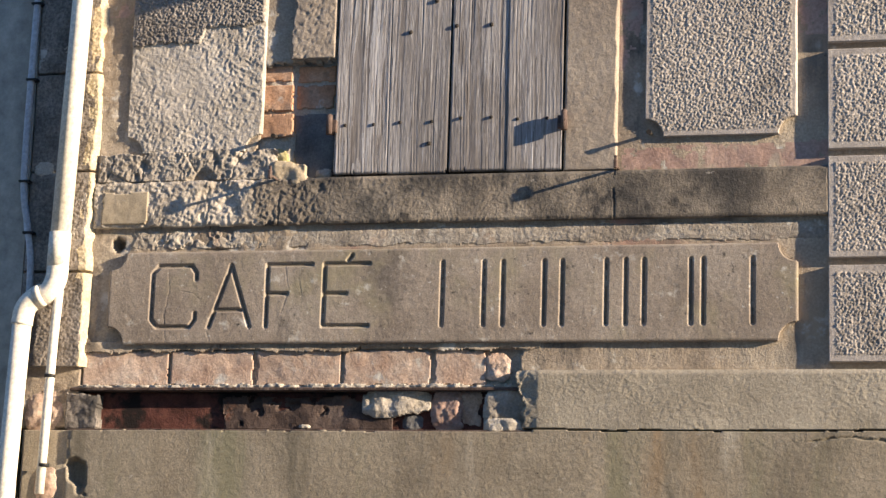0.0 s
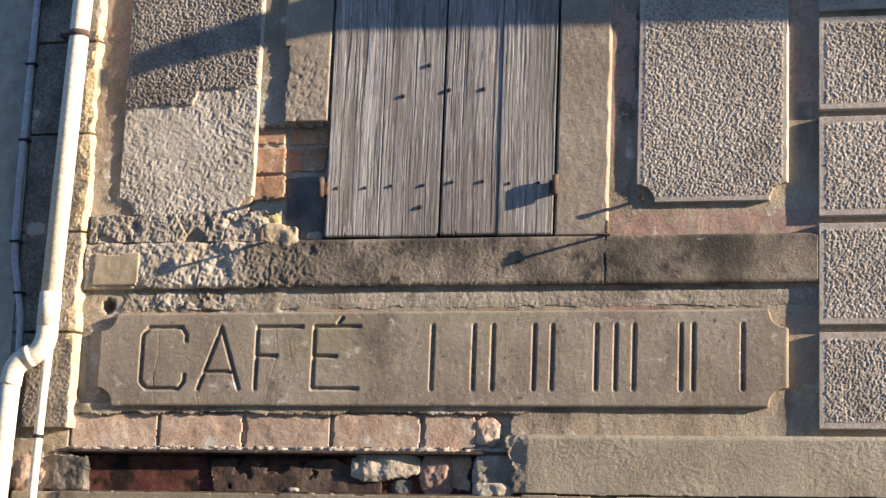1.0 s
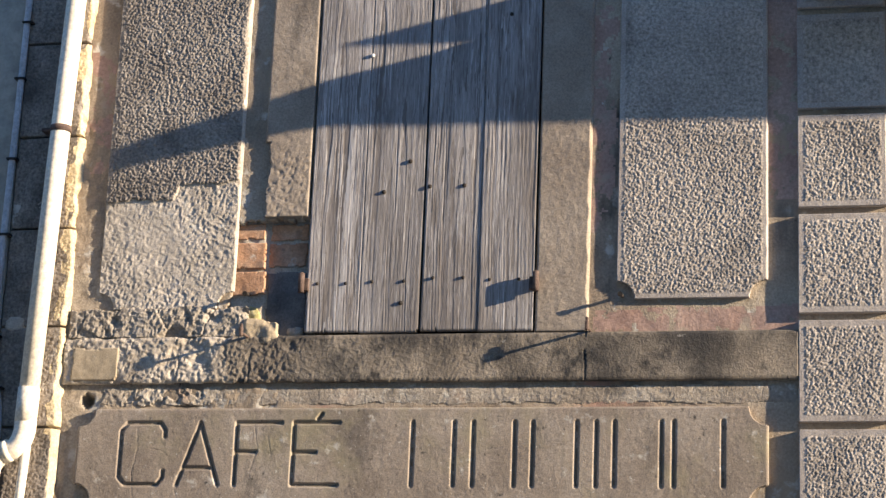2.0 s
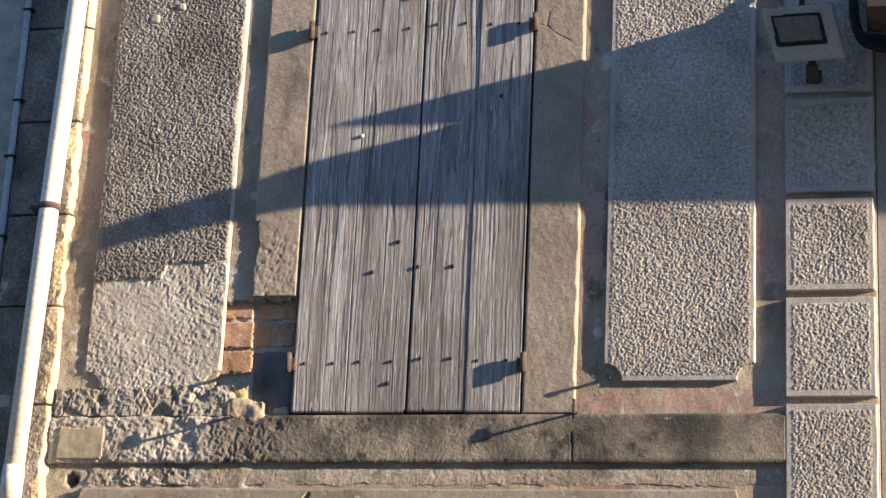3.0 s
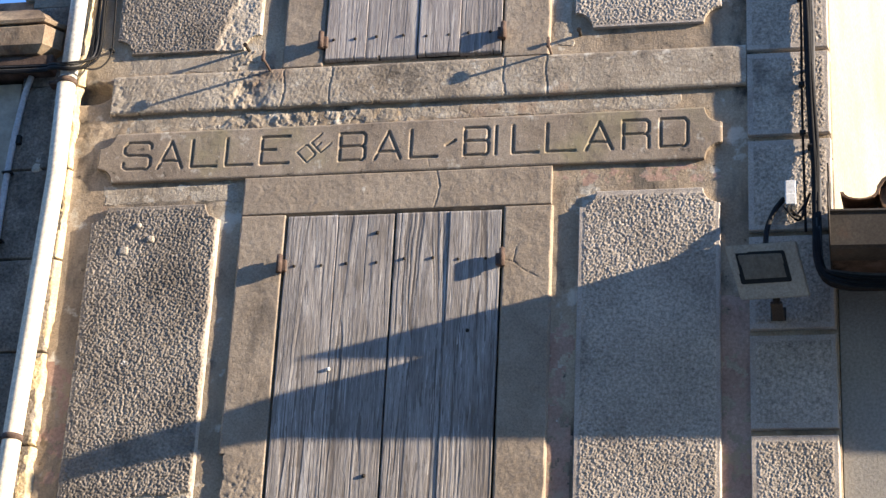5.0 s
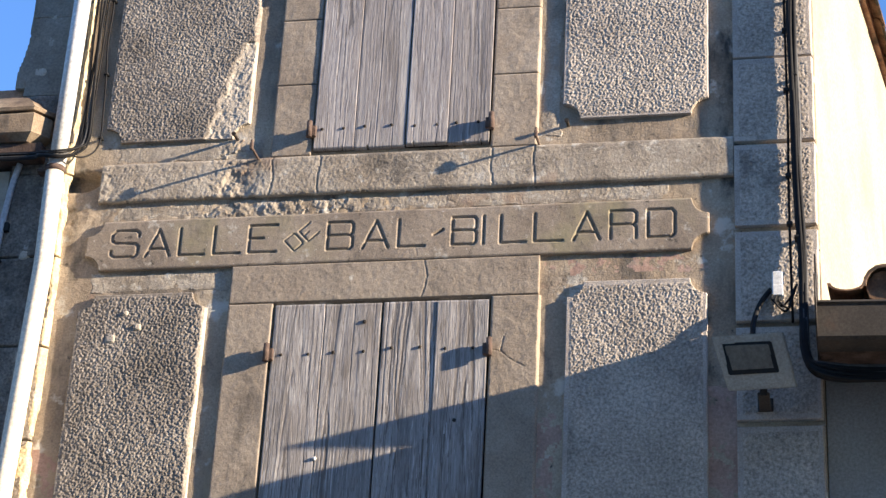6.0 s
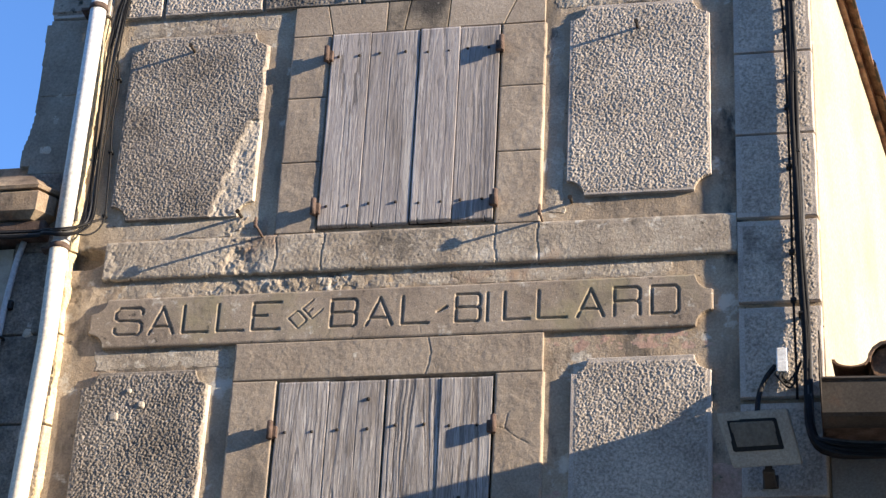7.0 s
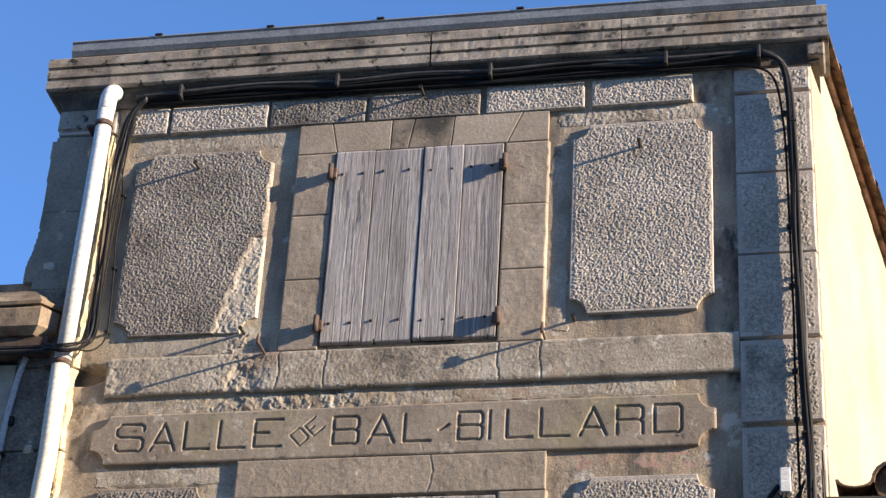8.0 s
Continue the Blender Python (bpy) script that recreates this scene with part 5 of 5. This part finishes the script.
# ---- the lower house against the east corner: its eave shades the front ----
right = thing("house", (4, 1, 0), "lower neighbouring house with a zinc gutter and clay tile eave", "house", "neighbouring houses")
part("wall", box(1.95, 8.0, 0.012, 5.0, -0.05, 5.28, 0), m_grey, right)
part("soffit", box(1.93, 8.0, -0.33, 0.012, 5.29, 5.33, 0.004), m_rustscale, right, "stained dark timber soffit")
RG = [(-0.33, 5.235), (-0.47, 5.225), (-0.488, 5.235), (-0.49, 5.375), (-0.5, 5.382), (-0.495, 5.392), (-0.48, 5.385), (-0.478, 5.25), (-0.34, 5.25), (-0.335, 5.39), (-0.325, 5.39)]
rg_mesh = extrude_x(RG, 1.93, 8.0)
for v in rg_mesh.verts:
    v.co.z -= (v.co.x - 1.93) * 0.022  # tilted so the lower edge of its shadow drops to the right
rg = part("gutter", rg_mesh, m_gutterdark, right, "square zinc gutter")
# Added thin plate, its outline traced back from the shadow tongue on the front.
plate = bmesh.new()
outline = [(0.0, 5.25), (-0.486, 5.235), (-0.53, 5.266), (-0.675, 5.316), (-0.715, 5.305), (-0.72, 5.4), (-0.67, 5.433), (-0.555, 5.442), (-0.484, 5.457), (-0.366, 5.435), (-0.488, 5.605), (-0.244, 5.575), (0.0, 5.6)]
f = [plate.verts.new((1.924, y, z)) for y, z in outline]
r = [plate.verts.new((1.93, y, z)) for y, z in outline]
plate.faces.new(f), plate.faces.new(r[::-1])
for i in range(len(f)):
    j = (i + 1) % len(f)
    plate.faces.new((f[i], f[j], r[j], r[i]))
part("end_plate", plate, m_gutterdark, rg)
bm = bmesh.new()
quad = [(1.94, -0.32, 5.4), (8.0, -0.32, 5.4), (8.0, 5.0, 6.5), (2.75, 5.0, 6.5)]
lo, hi = [bm.verts.new(q) for q in quad], [bm.verts.new((x, y, z + 0.05)) for x, y, z in quad]
for i in range(4):
    bm.faces.new((lo[i], lo[(i + 1) % 4], hi[(i + 1) % 4], hi[i]))
bm.faces.new(lo[::-1]), bm.faces.new(hi)
part("roof", bm, m_tile, right)
for k in range(19):
    x = 2.056 + 0.3 * k
    lay(channel, right, pose(x - 0.004, -0.365, 5.53, 11.6, 0, 0))
    lay(cover, right, pose(x + 0.15, -0.362, 5.515, 11.6, 0, 0))
    plug = tube([(x + 0.15, -0.34, 5.512), (x + 0.15, -0.2, 5.53)], 0.074, 12)
    part("mortar_plug", plug, m_verge, right)
    if k < 12:
        lay(channel, right, pose(x, 0.02, 5.61, 11.6, 0, 0))
        lay(cover, right, pose(x + 0.15, 0.01, 5.595, 11.6, 0, 0))

# ---- the house against the west corner ----
left = thing("house", (-5, 1, 0), "pale rendered neighbouring house with a heavy eave", "house", "neighbouring houses")
part("wall", box(-9.0, -1.872, -0.02, 5.0, -0.05, 6.44, 0), m_west, left)
def eave_stone(grow, rings):
    """A course of the eave with a splayed end; rings are (inset, z) from its bed upwards."""
    bm, made = bmesh.new(), []
    for inset, z in rings:
        plan = [(-9.0, -0.15 - grow + inset), (-1.736 - inset, -0.15 - grow + inset), (-1.672 + grow - 1.6 * inset, -0.07 + inset), (-1.672 + grow - 1.6 * inset, 0.3), (-9.0, 0.3)]
        made.append([bm.verts.new((x, y, z)) for x, y in plan])
    for lo, hi in zip(made, made[1:]):
        for i in range(5):
            bm.faces.new((lo[i], lo[(i + 1) % 5], hi[(i + 1) % 5], hi[i]))
    bm.faces.new(made[0][::-1]), bm.faces.new(made[-1])
    bmesh.ops.subdivide_edges(bm, edges=[e for e in bm.edges if e.calc_length() > 1], cuts=60)
    for v in bm.verts:
        v.co += Vector((0.3, 1, 1)) * (noise.noise(v.co * 7) * 0.01 + noise.noise(v.co * 25) * 0.004)
    return bm


part("eave", eave_stone(0.0, [(0.035, 6.55), (0.004, 6.585), (0.0, 6.68), (0.008, 6.692)]), m_eave, left, "weathered stone eave band")
part("eave_coping", eave_stone(0.012, [(0.006, 6.7), (0.0, 6.715), (0.03, 6.76), (0.09, 6.82), (0.17, 6.87)]), m_eave, left, "rounded lichened coping of the eave")
part("eave_board", box(-9.0, -1.7, -0.1, 0.3, 6.465, 6.55, 0.006), m_rustscale, left)
bm = bmesh.new()
quad = [(-9.0, 0.0, 6.86), (-1.88, 0.0, 6.86), (-1.88, 5.0, 8.0), (-9.0, 5.0, 8.0)]
lo, hi = [bm.verts.new(q) for q in quad], [bm.verts.new((x, y, z + 0.05)) for x, y, z in quad]
for i in range(4):
    bm.faces.new((lo[i], lo[(i + 1) % 4], hi[(i + 1) % 4], hi[i]))
bm.faces.new(lo[::-1]), bm.faces.new(hi)
part("roof", bm, m_tile, left)

# ---- floodlight and junction box ----
lamp = thing("floodlight", (1.66, -0.33, 5.03), "grey floodlight on a bracket, switched off, tilted downwards", "floodlight")


def slab4(corners, push, inset=1.0):
    """A box on four front corners, its back pushed along a way and drawn in."""
    bm = bmesh.new()
    c = [Vector(p) for p in corners]
    mid = sum(c, Vector()) / 4
    f = [bm.verts.new(p) for p in c]
    b = [bm.verts.new(mid + (p - mid) * inset + Vector(push)) for p in c]
    bm.faces.new(f), bm.faces.new(b[::-1])
    for i in range(4):
        bm.faces.new((f[i], f[(i + 1) % 4], b[(i + 1) % 4], b[i]))
    bmesh.ops.bevel(bm, geom=list(bm.edges), offset=0.004, segments=2, affect="EDGES")
    return bm


T4 = [(1.492, -0.34, 5.313), (1.783, -0.34, 5.325), (1.834, -0.27, 5.106), (1.556, -0.27, 5.096)]
housing = part("housing", slab4(T4, (0.006, 0.05, 0.022), 1.0), m_lampbody, lamp)
inner = [(1.532, -0.334, 5.285), (1.738, -0.335, 5.288), (1.768, -0.295, 5.164), (1.56, -0.294, 5.157)]
part("gasket", slab4(inner, (0, 0.02, 0.01)), m_black, housing)
glass = [(1.546, -0.335, 5.272), (1.726, -0.336, 5.275), (1.75, -0.302, 5.177), (1.573, -0.301, 5.171)]
part("glass", slab4(glass, (0, 0.02, 0.01)), m_lampglass, housing, "dusty lamp glass")
part("bracket", box(1.672, 1.722, -0.21, -0.02, 5.1, 5.114, 0.004), m_gutterdark, lamp)
part("arm", box(1.682, 1.713, -0.215, -0.2, 5.095, 5.14, 0.004), m_gutterdark, lamp)
part("wall_plate", box(1.665, 1.73, -0.035, -0.024, 5.1, 5.16, 0.003), m_gutterdark, lamp)
junction = thing("junction_box", (1.757, -0.05, 5.61), "small white plastic junction box with a cable", "junction box")
part("box", box(1.735, 1.786, -0.07, -0.024, 5.615, 5.74, 0.006), m_white, junction)
part("lid", box(1.738, 1.783, -0.076, -0.069, 5.62, 5.672, 0.003), m_white, junction)
part("cable", tube(bent([(1.73, -0.05, 5.66), (1.69, -0.06, 5.6), (1.66, -0.1, 5.5), (1.655, -0.16, 5.4), (1.66, -0.24, 5.3)]), 0.012, 8), m_cable, junction)
for a, b, c in ((1.745, 5.6, 0.03), (1.76, 5.575, 0.045), (1.775, 5.59, 0.02)):
    part("cable", tube(bent([(a, -0.05, 5.64), (a - 0.012, -0.06 - c, b), (a + 0.03, -0.07, b - 0.03), (1.815, -0.06, b + 0.02), (1.84, -0.05, 5.68)]), 0.005, 7), m_cable, junction)
